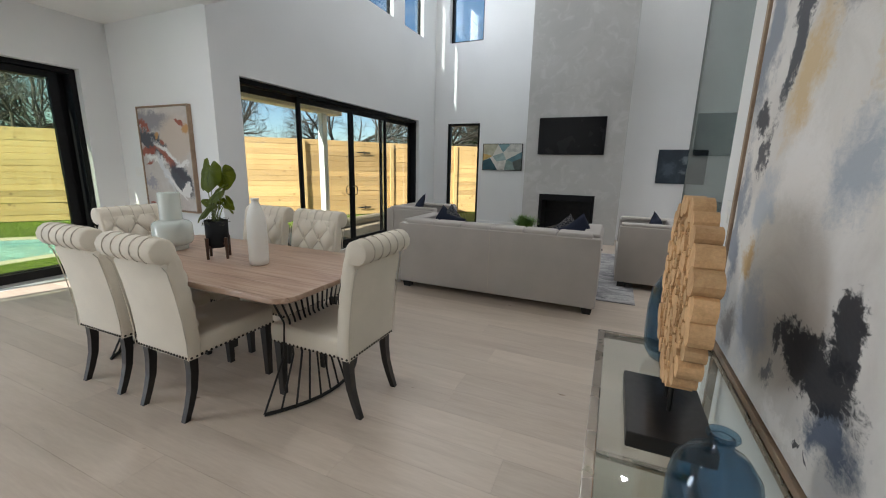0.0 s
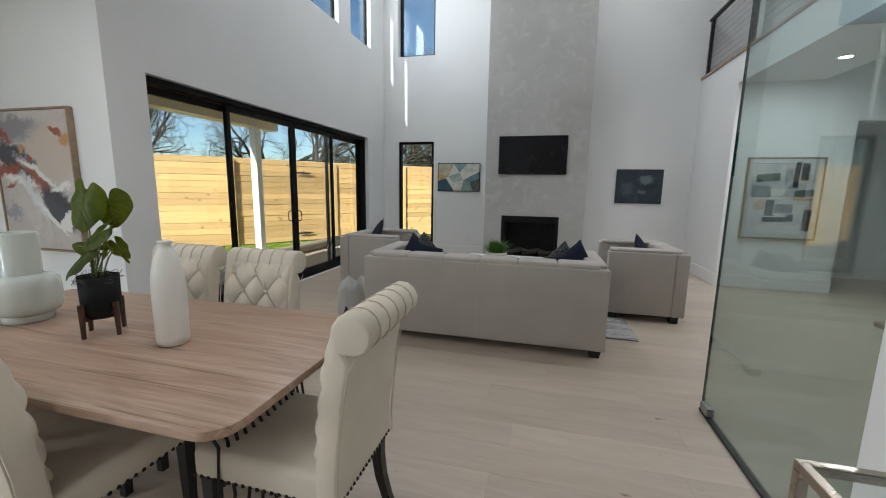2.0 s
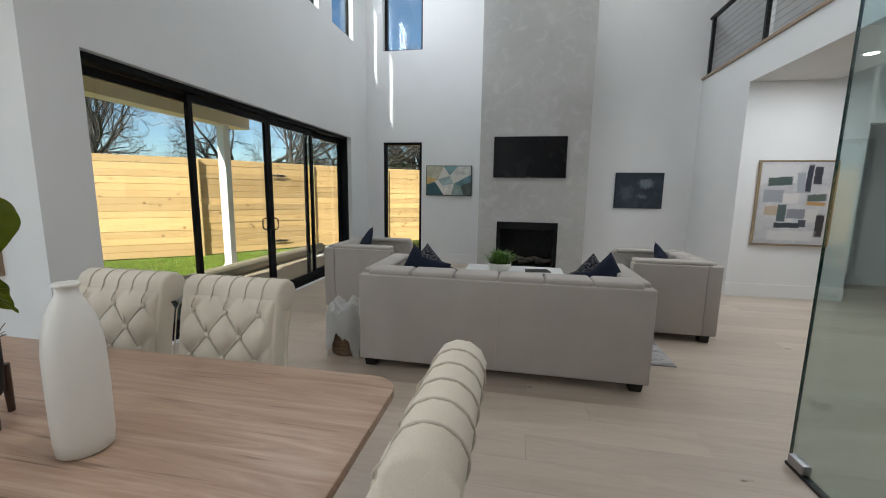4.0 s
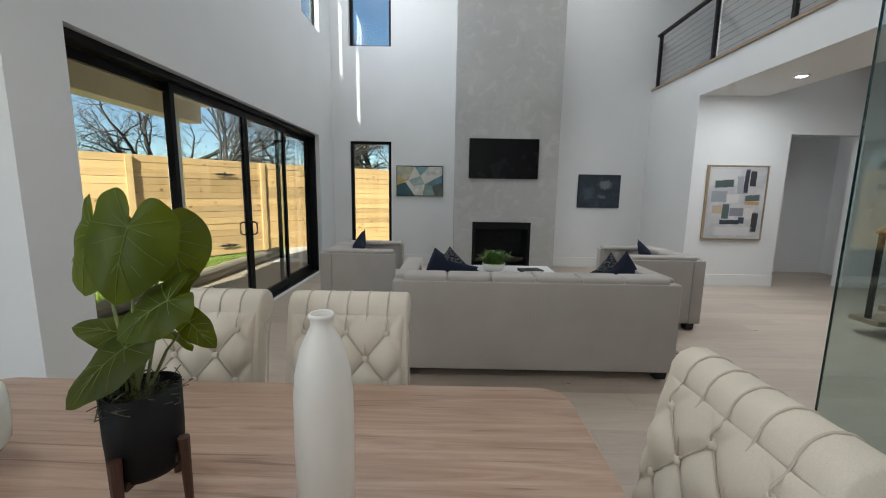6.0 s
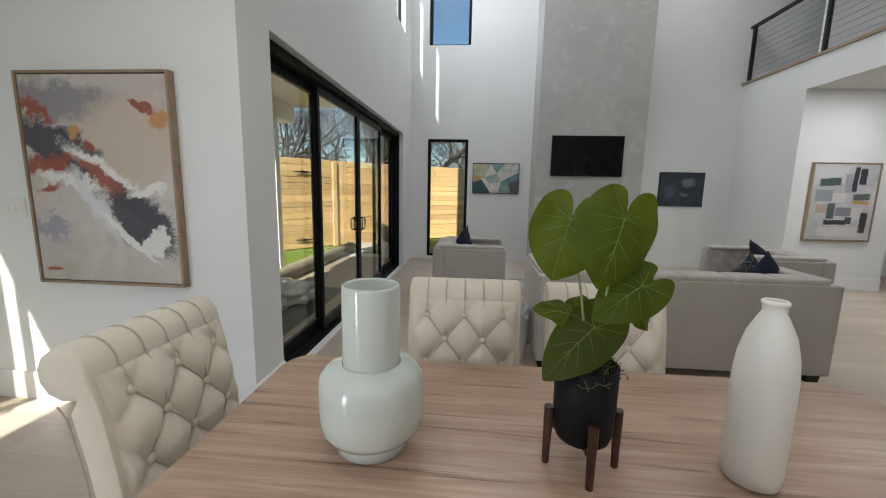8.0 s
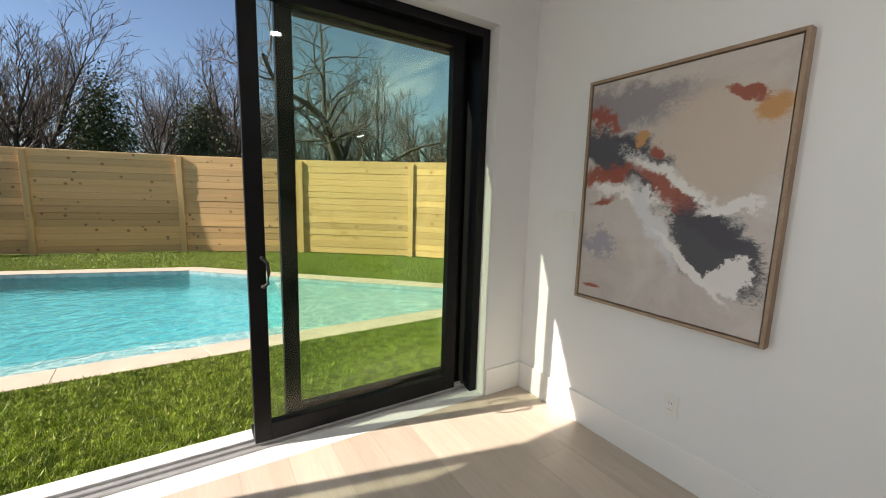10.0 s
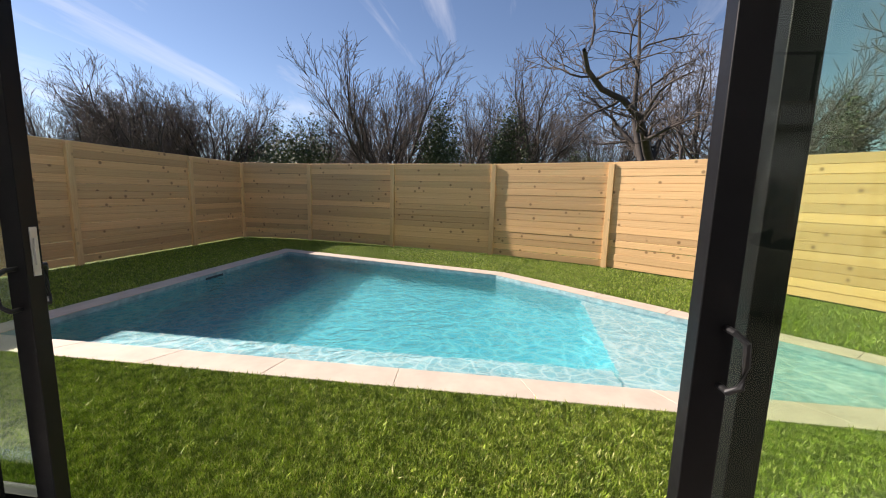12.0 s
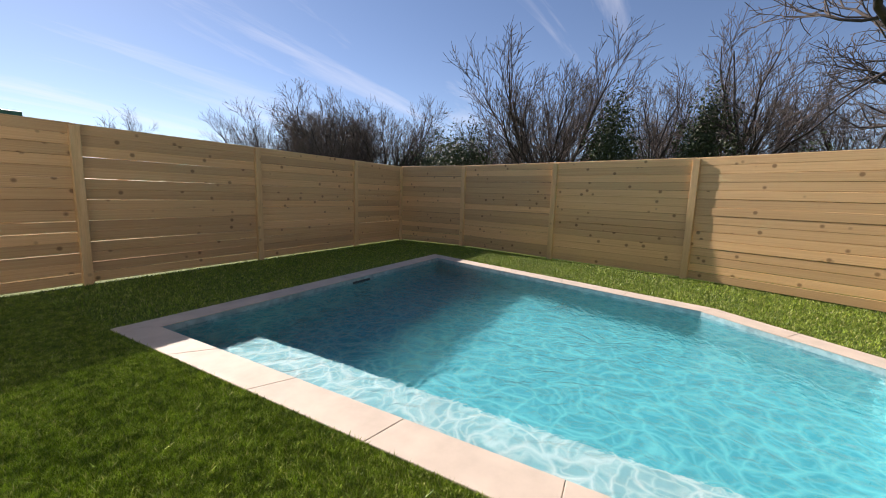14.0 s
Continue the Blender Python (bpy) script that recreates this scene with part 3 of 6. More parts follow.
fixed_window("window_1", 'y', YN + 0.03, *WIN_N[0], "tall narrow black-framed window beside the chimney")
fixed_window("window_2", 'y', YN + 0.12, *WIN_N[1], "high black-framed window above the tall one")
fixed_window("window_3", 'x', XW - 0.135, *UPW[0], "high black-framed clerestory window", 0.04, 0.05, LOWE)
fixed_window("window_4", 'x', XW - 0.135, *UPW[1], "high black-framed clerestory window", 0.04, 0.05, LOWE)


def door_panel(parent, pos, u0, u1, z0, z1, handle=None, stile=0.075, thick=0.045, hside=1, glass=PANE):
    """A sliding glass panel thin in x, running along y."""
    p = part("door_panel", boxes(((pos, u0, z0), (pos + thick, u0 + stile, z1)), ((pos, u1 - stile, z0), (pos + thick, u1, z1)), ((pos, u0 + stile, z0), (pos + thick, u1 - stile, z0 + 0.10)), ((pos, u0 + stile, z1 - 0.075), (pos + thick, u1 - stile, z1)), bevel=0.003), BLACK, parent)
    g = part("pane", box((pos + 0.016, u0 + stile, z0 + 0.10), (pos + 0.028, u1 - stile, z1 - 0.075)), glass, p)
    g.visible_shadow = glass is not PANE
    if handle is not None:
        for s in (-1, 1):
            x = pos + (thick if s > 0 else 0)
            part("handle", tube([(x, handle, 1.05), (x + s * 0.035, handle, 1.05), (x + s * 0.05, handle + hside * 0.02, 1.03), (x + s * 0.05, handle + hside * 0.025, 0.975), (x + s * 0.05, handle + hside * 0.02, 0.92), (x + s * 0.035, handle, 0.90), (x, handle, 0.90)], 0.009, 8), RAILBLACK, p)
    return p


def frame_set(parent, x0, x1, u0, u1, z1, w=0.05):
    for name, a, b in (("jamb", (x0, u0, 0.0), (x1, u0 + w, z1)), ("jamb", (x0, u1 - w, 0.0), (x1, u1, z1)), ("head", (x0, u0 + w, z1 - w), (x1, u1 - w, z1))):
        part(name, box(a, b, 0.003), BLACK, parent)


d1 = thing("door_1", "black-framed four-panel sliding patio door, closed", "sliding door")
tagged(d1, kind="structure")
XS = XW - 0.20
frame_set(d1, XS - 0.06, XS + 0.13, SL_W[0], SL_W[1], SL_W[3], 0.055)
part("sill_track", boxes(((XS - 0.06, SL_W[0] + 0.055, -0.01), (XS + 0.13, SL_W[1] - 0.055, 0.018)), ((XS + 0.02, SL_W[0] + 0.055, 0.018), (XS + 0.028, SL_W[1] - 0.055, 0.03)), ((XS + 0.085, SL_W[0] + 0.055, 0.018), (XS + 0.093, SL_W[1] - 0.055, 0.03))), BLACK, d1)
door_panel(d1, XS - 0.03, 4.195, 5.28, 0.03, 2.33, stile=0.055, thick=0.04)
door_panel(d1, XS + 0.04, 5.16, 6.385, 0.03, 2.33, 6.35, hside=-1, stile=0.055, thick=0.04)
door_panel(d1, XS + 0.04, 6.39, 7.50, 0.03, 2.33, 6.425, hside=1, stile=0.055, thick=0.04)
door_panel(d1, XS - 0.03, 7.40, 8.60, 0.03, 2.33, stile=0.055, thick=0.04)

d2 = thing("door_2", "black-framed sliding pool door pushed wide open", "sliding door")
tagged(d2, kind="structure")
XD = -5.80
frame_set(d2, XD - 0.045, XD + 0.24, SL_P[0], SL_P[1], SL_P[3], 0.055)
trk = part("sill_track", box((XD + 0.095, SL_P[0] + 0.055, -0.03), (XD + 0.20, SL_P[1] - 0.055, 0.012), 0.002), ALU, d2, "bright aluminium sill with running rails")
for k in range(2):
    part("rail", box((XD + 0.115 + 0.05 * k, SL_P[0] + 0.056, 0.012), (XD + 0.121 + 0.05 * k, SL_P[1] - 0.056, 0.026)), ALU, trk)
for ya, yb in ((2.02, SL_P[1] - 0.056), (SL_P[0] + 0.056, -0.15)):
    part("panel_shoe", box((XD - 0.04, ya, -0.062), (XD + 0.094, yb, 0.026), 0.003), BLACK, d2)
door_panel(d2, XD + 0.015, 2.20, 3.405, 0.028, 2.385, stile=0.085, thick=0.055, glass=DOORPANE)
door_panel(d2, XD + 0.125, 2.02, 3.31, 0.028, 2.385, 2.085, hside=1, stile=0.085, thick=0.055, glass=DOORPANE)
door_panel(d2, XD + 0.07, -1.545, -0.30, 0.028, 2.385, stile=0.085, thick=0.055, glass=DOORPANE)
lp = door_panel(d2, XD - 0.035, -1.44, -0.15, 0.028, 2.385, -0.19, hside=-1, stile=0.085, thick=0.055, glass=DOORPANE)
part("latch_plate", boxes(((XD - 0.025, -0.152, 1.02), (XD - 0.001, -0.146, 1.20)), ((XD - 0.018, -0.147, 1.06), (XD - 0.008, -0.140, 1.16)), bevel=0.002), ALU, lp, "steel latch plate")

# ---- outside ----
GZ = -0.06
POOL = [(-7.53, -3.05), (-7.53, 5.62), (-8.0, 5.45), (-9.0, 4.39), (-11.47, 1.62), (-12.86, -3.08)]


def offset_poly(poly, d):
    """A closed counter-clockwise outline moved outwards by d."""
    n = len(poly)
    area = sum(poly[i][0] * poly[(i + 1) % n][1] - poly[(i + 1) % n][0] * poly[i][1] for i in range(n))
    sgn = 1 if area > 0 else -1
    out = []
    for i in range(n):
        p, q, r = Vector(poly[i - 1]), Vector(poly[i]), Vector(poly[(i + 1) % n])
        e1, e2 = (q - p).normalized(), (r - q).normalized()
        n1, n2 = Vector((e1.y, -e1.x)) * sgn, Vector((e2.y, -e2.x)) * sgn
        b = (n1 + n2).normalized()
        out.append(q + b * min(d / max(0.25, b.dot(n1)), 2.2 * d))
    return [(v.x, v.y) for v in out]


OUTER = offset_poly(POOL, 0.30)


def inside(poly, x, y):
    c = False
    for i in range(len(poly)):
        (x1, y1), (x2, y2) = poly[i - 1], poly[i]
        if (y1 > y) != (y2 > y) and x < (x2 - x1) * (y - y1) / (y2 - y1) + x1:
            c = not c
    return c


def ring_sheet(hole, size, z):
    bm = bmesh.new()
    edges = []
    for loop in (hole, [(-size, -size), (size, -size), (size, size), (-size, size)]):
        vs = [bm.verts.new((x, y, z)) for x, y in loop]
        edges += [bm.edges.new((vs[i], vs[(i + 1) % len(vs)])) for i in range(len(vs))]
    bmesh.ops.triangle_fill(bm, use_beauty=True, edges=edges)
    for f in bm.faces:
        if f.normal.z < 0:
            f.normal_flip()
    return bm


MID = offset_poly(POOL, 0.15)
structure("ground", ring_sheet(MID, 600, GZ - 0.004), GROUND, "flat green artificial lawn around the pool", "lawn")

# pool shell, ledge and water
bm = bmesh.new()
n = len(POOL)
top = [bm.verts.new((x, y, GZ - 0.002)) for x, y in POOL]
bot = [bm.verts.new((x, y, -1.15)) for x, y in POOL]
for i in range(n):
    bm.faces.new((top[i], top[(i + 1) % n], bot[(i + 1) % n], bot[i]))
bm.faces.new(bot)
bmesh.ops.recalc_face_normals(bm, faces=bm.faces)
bmesh.ops.reverse_faces(bm, faces=bm.faces)
pool = thing("pool", "turquoise swimming pool with a shallow ledge and rippled water", "swimming pool")
tagged(pool, kind="structure")
part("pool_shell", bm, SHELL, pool)
LEDGE_PLAN = [(-7.535, 2.62), (-8.03, 2.66), (-10.55, 2.86), (-10.35, 2.88), (-9.01, 4.38), (-8.01, 5.44), (-7.535, 5.6)]
part("ledge_block", prism(LEDGE_PLAN, 'z', -1.14, -0.24), SHELL, pool)
part("sun_ledge", prism(LEDGE_PLAN, 'z', -0.24, -0.215), LEDGE, pool, "pale shallow sun ledge")
part("bench_block", box((-8.05, -2.3, -1.14), (-7.535, 2.618, -0.245)), SHELL, pool)
part("bench_step", box((-8.05, -2.3, -0.245), (-7.535, 2.618, -0.225)), LEDGE, pool, "pale underwater bench along the edge")
band = bmesh.new()
bi = offset_poly(POOL, -0.006)
ta = [band.verts.new((x, y, GZ - 0.004)) for x, y in bi]
tb = [band.verts.new((x, y, -0.24)) for x, y in bi]
for i in range(n):
    band.faces.new((ta[i], ta[(i + 1) % n], tb[(i + 1) % n], tb[i]))
part("waterline_tile", band, WATERTILE, pool)
def water_sheet(z, d):
    wb = bmesh.new()
    f = wb.faces.new([wb.verts.new((x, y, z)) for x, y in offset_poly(POOL, d)])
    f.normal_update()
    if f.normal.z < 0:
        f.normal_flip()
    return wb


water = part("water", water_sheet(-0.115, -0.007), WATER, pool, "clear rippled water")
water.visible_shadow = False
# flat added sheet; its tint carries the painted caustic net
part("ripple_crests", water_sheet(-0.120, -0.008), CAUSTIC_TINT, water)
for cx, cy in ((-11.6, -1.6), (-11.9, -0.2)):
    part("drain_cover", lathe([(0.11, -1.149), (0.11, -1.135), (0.09, -1.13), (0.0005, -1.13)], 20), SLOT, pool).location = (cx, cy, 0)
part("skimmer_mouth", box((-10.6, -3.045, -0.20), (-10.2, -3.03, -0.10), 0.01), SLOT, pool)

# coping slabs, each its own piece
coping = thing("coping", "cream limestone coping slabs around the pool", "pool coping")
tagged(coping, kind="structure")
for i in range(n):
    a, b = Vector(POOL[i]), Vector(POOL[(i + 1) % n])
    oa, ob_ = Vector(OUTER[i]), Vector(OUTER[(i + 1) % n])
    L = (b - a).length
    k = max(1, round(L / 0.95))
    for j in range(k):
        g = 0.0012 / L
        t0, t1 = j / k + (g if j else 0), (j + 1) / k - (g if j < k - 1 else 0)
        quad = [a.lerp(b, t0), a.lerp(b, t1), oa.lerp(ob_, t1), oa.lerp(ob_, t0)]
        s = prism([(p.x, p.y) for p in quad], 'z', GZ - 0.05, GZ + 0.006)
        bmesh.ops.bevel(s, geom=list(s.edges), offset=0.0035, segments=1, affect='EDGES')
        part("slab", s, STONE, coping)

# patio outside the great room
structure("patio_slab", boxes(((-5.55, YP + T + 0.002, -0.2), (XW - T, 12.0, -0.028))), CONCRETE, "pale concrete patio slab", "patio")
patio = thing("patio_cover", "cream patio roof on a square white post", "patio cover")
tagged(patio, kind="structure")
part("soffit", box((-5.95, YP + T, 2.78), (XW - T - 0.002, 8.45, 2.92)), CREAM, patio)
part("beam", box((-5.78, YP + T, 2.50), (-5.50, 8.35, 2.78), 0.006), CREAM, patio)
col = part("post", box((-5.72, 7.78, -0.06), (-5.58, 7.92, 2.50), 0.008), TRIM, patio, "square white post")
part("post_base", box((-5.74, 7.76, -0.06), (-5.56, 7.94, 0.08), 0.008), TRIM, col)

# ---- fence ----
FENCE_S = [(-15.0, -5.62), (-13.08, -5.62), (-10.42, -5.62), (-7.82, -5.62), (-5.22, -5.62), (-2.6, -5.62)]
FENCE_W = [(-15.0, -5.62), (-14.98, -3.58), (-14.41, -1.06), (-13.84, 1.50), (-12.82, 3.82), (-11.30, 5.88), (-9.40, 7.50), (-7.42, 9.12), (-5.87, 11.16), (-4.35, 12.60), (-2.40, 14.00), (0.4, 15.0)]
HB, NB = 0.1405, 15


def unit_board():
    """One board of unit length and height with eased long edges."""
    bm = prism([(-0.001, 0.0), (0.001, 0.0), (0.0095, 0.045), (0.0095, 0.955), (0.001, 1.0), (-0.001, 1.0), (-0.0095, 0.955), (-0.0095, 0.045)], 'x', 0, 1)
    me = bpy.data.meshes.new("board")
    bm.to_mesh(me)
    bm.free()
    me.materials.append(CEDAR)
    return me


BOARD = unit_board()


def fence(name, posts, label, facing, skip_first=False):
    """Boards screwed to the face of the posts; facing: which side the posts stand proud on."""
    rf = random.Random(len(posts))
    f = thing(name, label, "fence")
    tagged(f, kind="structure")
    for i, (x, y) in enumerate(posts):
        if i == 0 and skip_first:
            continue
        a = Vector(posts[max(0, i - 1)])
        b = Vector(posts[min(len(posts) - 1, i + 1)])
        ang = math.atan2(b.y - a.y, b.x - a.x)
        p = part("fence_post", box((-0.055, -0.02, 0), (0.055, 0.045, 2.13 + rf.uniform(-.01, .015)), 0.005), CEDARPOST, f)
        p.matrix_basis = Matrix.Translation((x, y, GZ - 0.03)) @ Matrix.Rotation(ang, 4, 'Z') @ Matrix.Diagonal((1, facing, 1, 1))
    for (x0, y0), (x1, y1) in zip(posts, posts[1:]):
        d = Vector((x1 - x0, y1 - y0))
        ang = math.atan2(d.y, d.x)
        nrm2 = Vector((-d.y, d.x)).normalized()
        for k in range(NB):
            off = nrm2 * (-0.022 * facing + rf.uniform(-0.006, 0.006))
            gap = 0.0035 if rf.random() < (0.28 if k < 6 else 0.03) else -0.001
            h = HB - gap
            ob = new("board", BOARD)
            ob.parent = f
            tilt = rf.uniform(-0.0018, 0.0018)
            ob.matrix_basis = Matrix.Translation((x0 + off.x, y0 + off.y, GZ + 0.02 + k * HB)) @ Matrix.Rotation(ang, 4, 'Z') @ Matrix.Rotation(tilt, 4, 'Y') @ Matrix.Diagonal((d.length, 1 + rf.uniform(-.2, .5), h, 1))
    return f


fence("fence_south", FENCE_S, "new horizontal cedar board fence in shade", 1)
fw = fence("fence_west", FENCE_W, "new horizontal cedar board fence behind the pool", -1, True)
# the gate's hinges on the stretch behind the patio
gd = (Vector(FENCE_W[8]) - Vector(FENCE_W[7])).normalized()
for tt, zz in ((0.66, 0.17), (0.66, 1.76)):
    p = Vector(FENCE_W[7]).lerp(Vector(FENCE_W[8]), tt)
    hb = bmesh.new()
    add_box(hb, (-0.02, -0.012, -0.05), (0.02, 0.0, 0.05), 0.004)
    for s in (-1, 1):
        add_box(hb, (0.02 * s, -0.010, -0.022), (0.17 * s, -0.002, 0.022), 0.004)
        add_box(hb, (0.17 * s, -0.010, -0.010), (0.22 * s, -0.002, 0.010), 0.003)
    h = part("hinge", hb, RAILBLACK, fw, "black iron strap hinge")
    h.matrix_basis = Matrix.Translation((p.x + gd.y * 0.03, p.y - gd.x * 0.03, zz)) @ Matrix.Rotation(math.atan2(gd.y, gd.x), 4, 'Z')

# ---- packing left on the patio ----
roll = thing("turf_roll", "rolled offcut of black-backed turf on the patio", "roll")
part("roll_body", tube([(-5.20, 5.5, 0.085), (-5.22, 7.0, 0.085), (-5.20, 8.6, 0.085), (-5.15, 10.2, 0.085)], 0.11, 14), simple("taupe_roll_backing", (0.30, 0.25, 0.19), 0.8), roll)
mat_ = thing("turf_offcut", "dark turf offcut lying on the patio", "turf")
part("sheet", box((-4.95, 4.4, -0.028), (-4.15, 6.9, 0.0), 0.008), simple("dark_turf_backing", (0.03, 0.04, 0.03), 0.85, var=0.4, scale=9, bump=0.4, fine=60), mat_)


def crumple(name, loc, size, seed, label, mat):
    bm = bmesh.new()
    bmesh.ops.create_icosphere(bm, subdivisions=4, radius=1.0)
    for v in bm.verts:
        k = noise.noise(v.co * 2.3 + Vector((seed, 0, 0))) * 0.35 + abs(noise.noise(v.co * 6 + Vector((seed, 3, 0)))) * 0.3
        v.co *= 1 + k
        v.co = Vector((v.co.x * size[0], v.co.y * size[1], max(0, v.co.z * size[2] + size[2] * 0.6)))
    ob = part(name, bm, mat, smooth=True)
    ob.location = loc
    return tagged(ob, label, "plastic wrap")


WRAP = simple("cloudy_plastic_film", (0.62, 0.60, 0.57), 0.25, var=0.15, scale=12, bump=0.3, fine=30)
crumple("plastic_wrap", (-4.35, 4.75, 0.0), (0.24, 0.34, 0.13), 1.0, "crumpled cloudy plastic wrapping on the patio", WRAP)
crumple("plastic_wrap", (-4.65, 6.15, 0.0), (0.30, 0.38, 0.15), 5.0, "crumpled cloudy plastic wrapping on the patio", WRAP)

# ---- trees ----
def branch_mesh(seed, trunk, trunk_r, kids, angles, lengths, wander, lift, lean=(0, 0), fork=0.3, thin=0.011):
    """A bare tree: (limbs, twigs) as two meshes' vertex and face lists. One entry of kids, angles and lengths for each order of branches."""
    rb = random.Random(seed)
    big, small = ([], []), ([], [])

    def seg(store, pts, radii, sides):
        vs, fs = store
        base = len(vs)
        for i, p in enumerate(pts):
            d = (pts[min(i + 1, len(pts) - 1)] - pts[max(i - 1, 0)]).normalized()
            ref = Vector((0, 0, 1)) if abs(d.z) < 0.9 else Vector((1, 0, 0))
            s = d.cross(ref).normalized()
            t = s.cross(d)
            for k in range(sides):
                a = 2 * math.pi * k / sides
                vs.append(p + radii[i] * (s * math.cos(a) + t * math.sin(a)))
        for i in range(len(pts) - 1):
            for k in range(sides):
                a, b = base + i * sides + k, base + i * sides + (k + 1) % sides
                fs.append((a, b, b + sides, a + sides))

    def grow(p, d, r, length, depth):
        nseg = (4, 8, 6, 4, 3)[min(depth, 4)]
        pts, radii = [p.copy()], [r]
        q, dd = p.copy(), d.copy()
        wd = wander * (0.5 if depth == 0 else 1)
        for i in range(nseg):
            dd = (dd + Vector((rb.gauss(0, wd), rb.gauss(0, wd), rb.gauss(0, wd * 0.7) + (lift if depth else 0)))).normalized()
            q = q + dd * (length / nseg)
            pts.append(q.copy())
            radii.append(max(thin * 0.7, r * (1 - (0.30 if depth == 0 else 0.72) * (i + 1) / nseg)))
        seg(big if depth < 3 else small, pts, radii, (9, 7, 5, 3, 3)[min(depth, 4)])
        if depth >= len(kids):
            return
        f0 = 0.72 if depth == 0 else fork
        for j in range(kids[depth]):
            t = min(0.995, f0 + (1 - f0) * (j + rb.random()) / kids[depth])
            i = min(nseg - 1, int(t * nseg))
            base = pts[i].lerp(pts[i + 1], t * nseg - i)
            along = (pts[i + 1] - pts[i]).normalized()
            az = 2.4 * j + rb.uniform(-0.6, 0.6)
            ref = Vector((0.31, 0.95, 0.05))
            u = along.cross(ref).normalized()
            side = u * math.cos(az) + u.cross(along) * math.sin(az)
            a = radians(angles[depth] * rb.uniform(0.6, 1.3))
            nd = (along * math.cos(a) + side * math.sin(a)).normalized()
            grow(base, nd, max(thin, radii[i] * rb.uniform(0.42, 0.66)), lengths[depth] * rb.uniform(0.65, 1.15) * (1 - 0.45 * (t if depth else 0)), depth + 1)
    grow(Vector((0, 0, -0.3)), Vector((lean[0], lean[1], 1)).normalized(), trunk_r, trunk, 0)
    return big, small


def tree(name, label, m, **kw):
    ob = thing(name, label, "tree", m)
    for nm, (vs, fs), mat in zip(("trunk", "crown"), branch_mesh(**kw), (BARK, TWIG)):
        me = bpy.data.meshes.new(nm)
        me.from_pydata([tuple(v) for v in vs], [], fs)
        me.materials.append(mat)
        me.polygons.foreach_set("use_smooth", [True] * len(me.polygons))
        p = new(nm, me)
        p.parent = ob
    return ob


oak = tree("tree", "large bare winter oak with long crooked limbs", pose(-16.9, 5.4, -0.2), seed=12, trunk=2.6, trunk_r=0.30, kids=(6, 9, 7, 5), angles=(50, 52, 46, 42), lengths=(5.6, 2.7, 1.25, 0.6), wander=0.26, lift=0.035, lean=(0.1, 0.15), fork=0.22, thin=0.0095)
fan = tree("tree", "bare winter tree with many upright fanning branches", pose(-23.0, -3.1, -0.2) @ Matrix.Scale(0.96, 4), seed=23, trunk=1.7, trunk_r=0.22, kids=(14, 10, 7, 4), angles=(40, 27, 30, 34), lengths=(5.7, 2.9, 1.35, 0.66), wander=0.10, lift=0.05, fork=0.18, thin=0.0105)
thin = tree("tree", "slender bare winter tree with fine twigs", pose(-25.5, 0.6, -0.2), seed=35, trunk=3.2, trunk_r=0.13, kids=(9, 9, 5, 3), angles=(34, 36, 38, 40), lengths=(4.2, 1.9, 0.95, 0.5), wander=0.13, lift=0.06, fork=0.12, thin=0.0085)
rt = random.Random(77)
for x, y, src, s in ((-24.5, -13.5, fan, 0.95), (-29, -19, thin, 0.9), (-31, -24, fan, 0.75), (-22.5, 2.6, thin, 0.95), (-20.5, 9.6, thin, 1.0), (-17.5, 14.5, oak, 0.8), (-24.5, -7.6, thin, 0.72),
                     (-13.0, 18.5, oak, 0.85), (-10.2, 16.0, thin, 0.95), (-8.0, 19.5, oak, 0.75), (-4.6, 19.0, thin, 0.9), (-1.2, 22.0, fan, 0.9), (3.5, 24, fan, 0.9), (-29, 8, fan, 0.9), (-30, -4.5, thin, 0.9), (-25, -32, thin, 0.55), (-28.5, 4, fan, 0.9), (-37, -12, fan, 0.95), (-24, 14, fan, 1.0),
                     (-38, -30, fan, 0.85), (-33, -16, thin, 0.85), (-34, 1, fan, 1.0), (-26.5, -17.5, thin, 0.72), (-30, -9, fan, 0.75), (-40, -20, thin, 1.0), (-20.5, -31, thin, 0.6), (-23, -17, fan, 1.0), (-20.5, -13.0, thin, 0.72), (-26, -20, fan, 1.0), (-4.2, 17.5, oak, 1.0), (-6.8, 15.5, thin, 1.0), (-14.5, 12.5, thin, 1.0), (-14.3, -21.5, thin, 0.62), (-19.0, -16.0, fan, 0.7), (-27.5, -14.5, thin, 0.8), (-22.0, -19.5, thin, 0.7)):
    copy_thing(src, Matrix.Translation((x, y, -0.2)) @ Matrix.Rotation(rt.uniform(0, 6.28), 4, 'Z') @ Matrix.Diagonal((s, s, s * rt.uniform(0.9, 1.1), 1)))


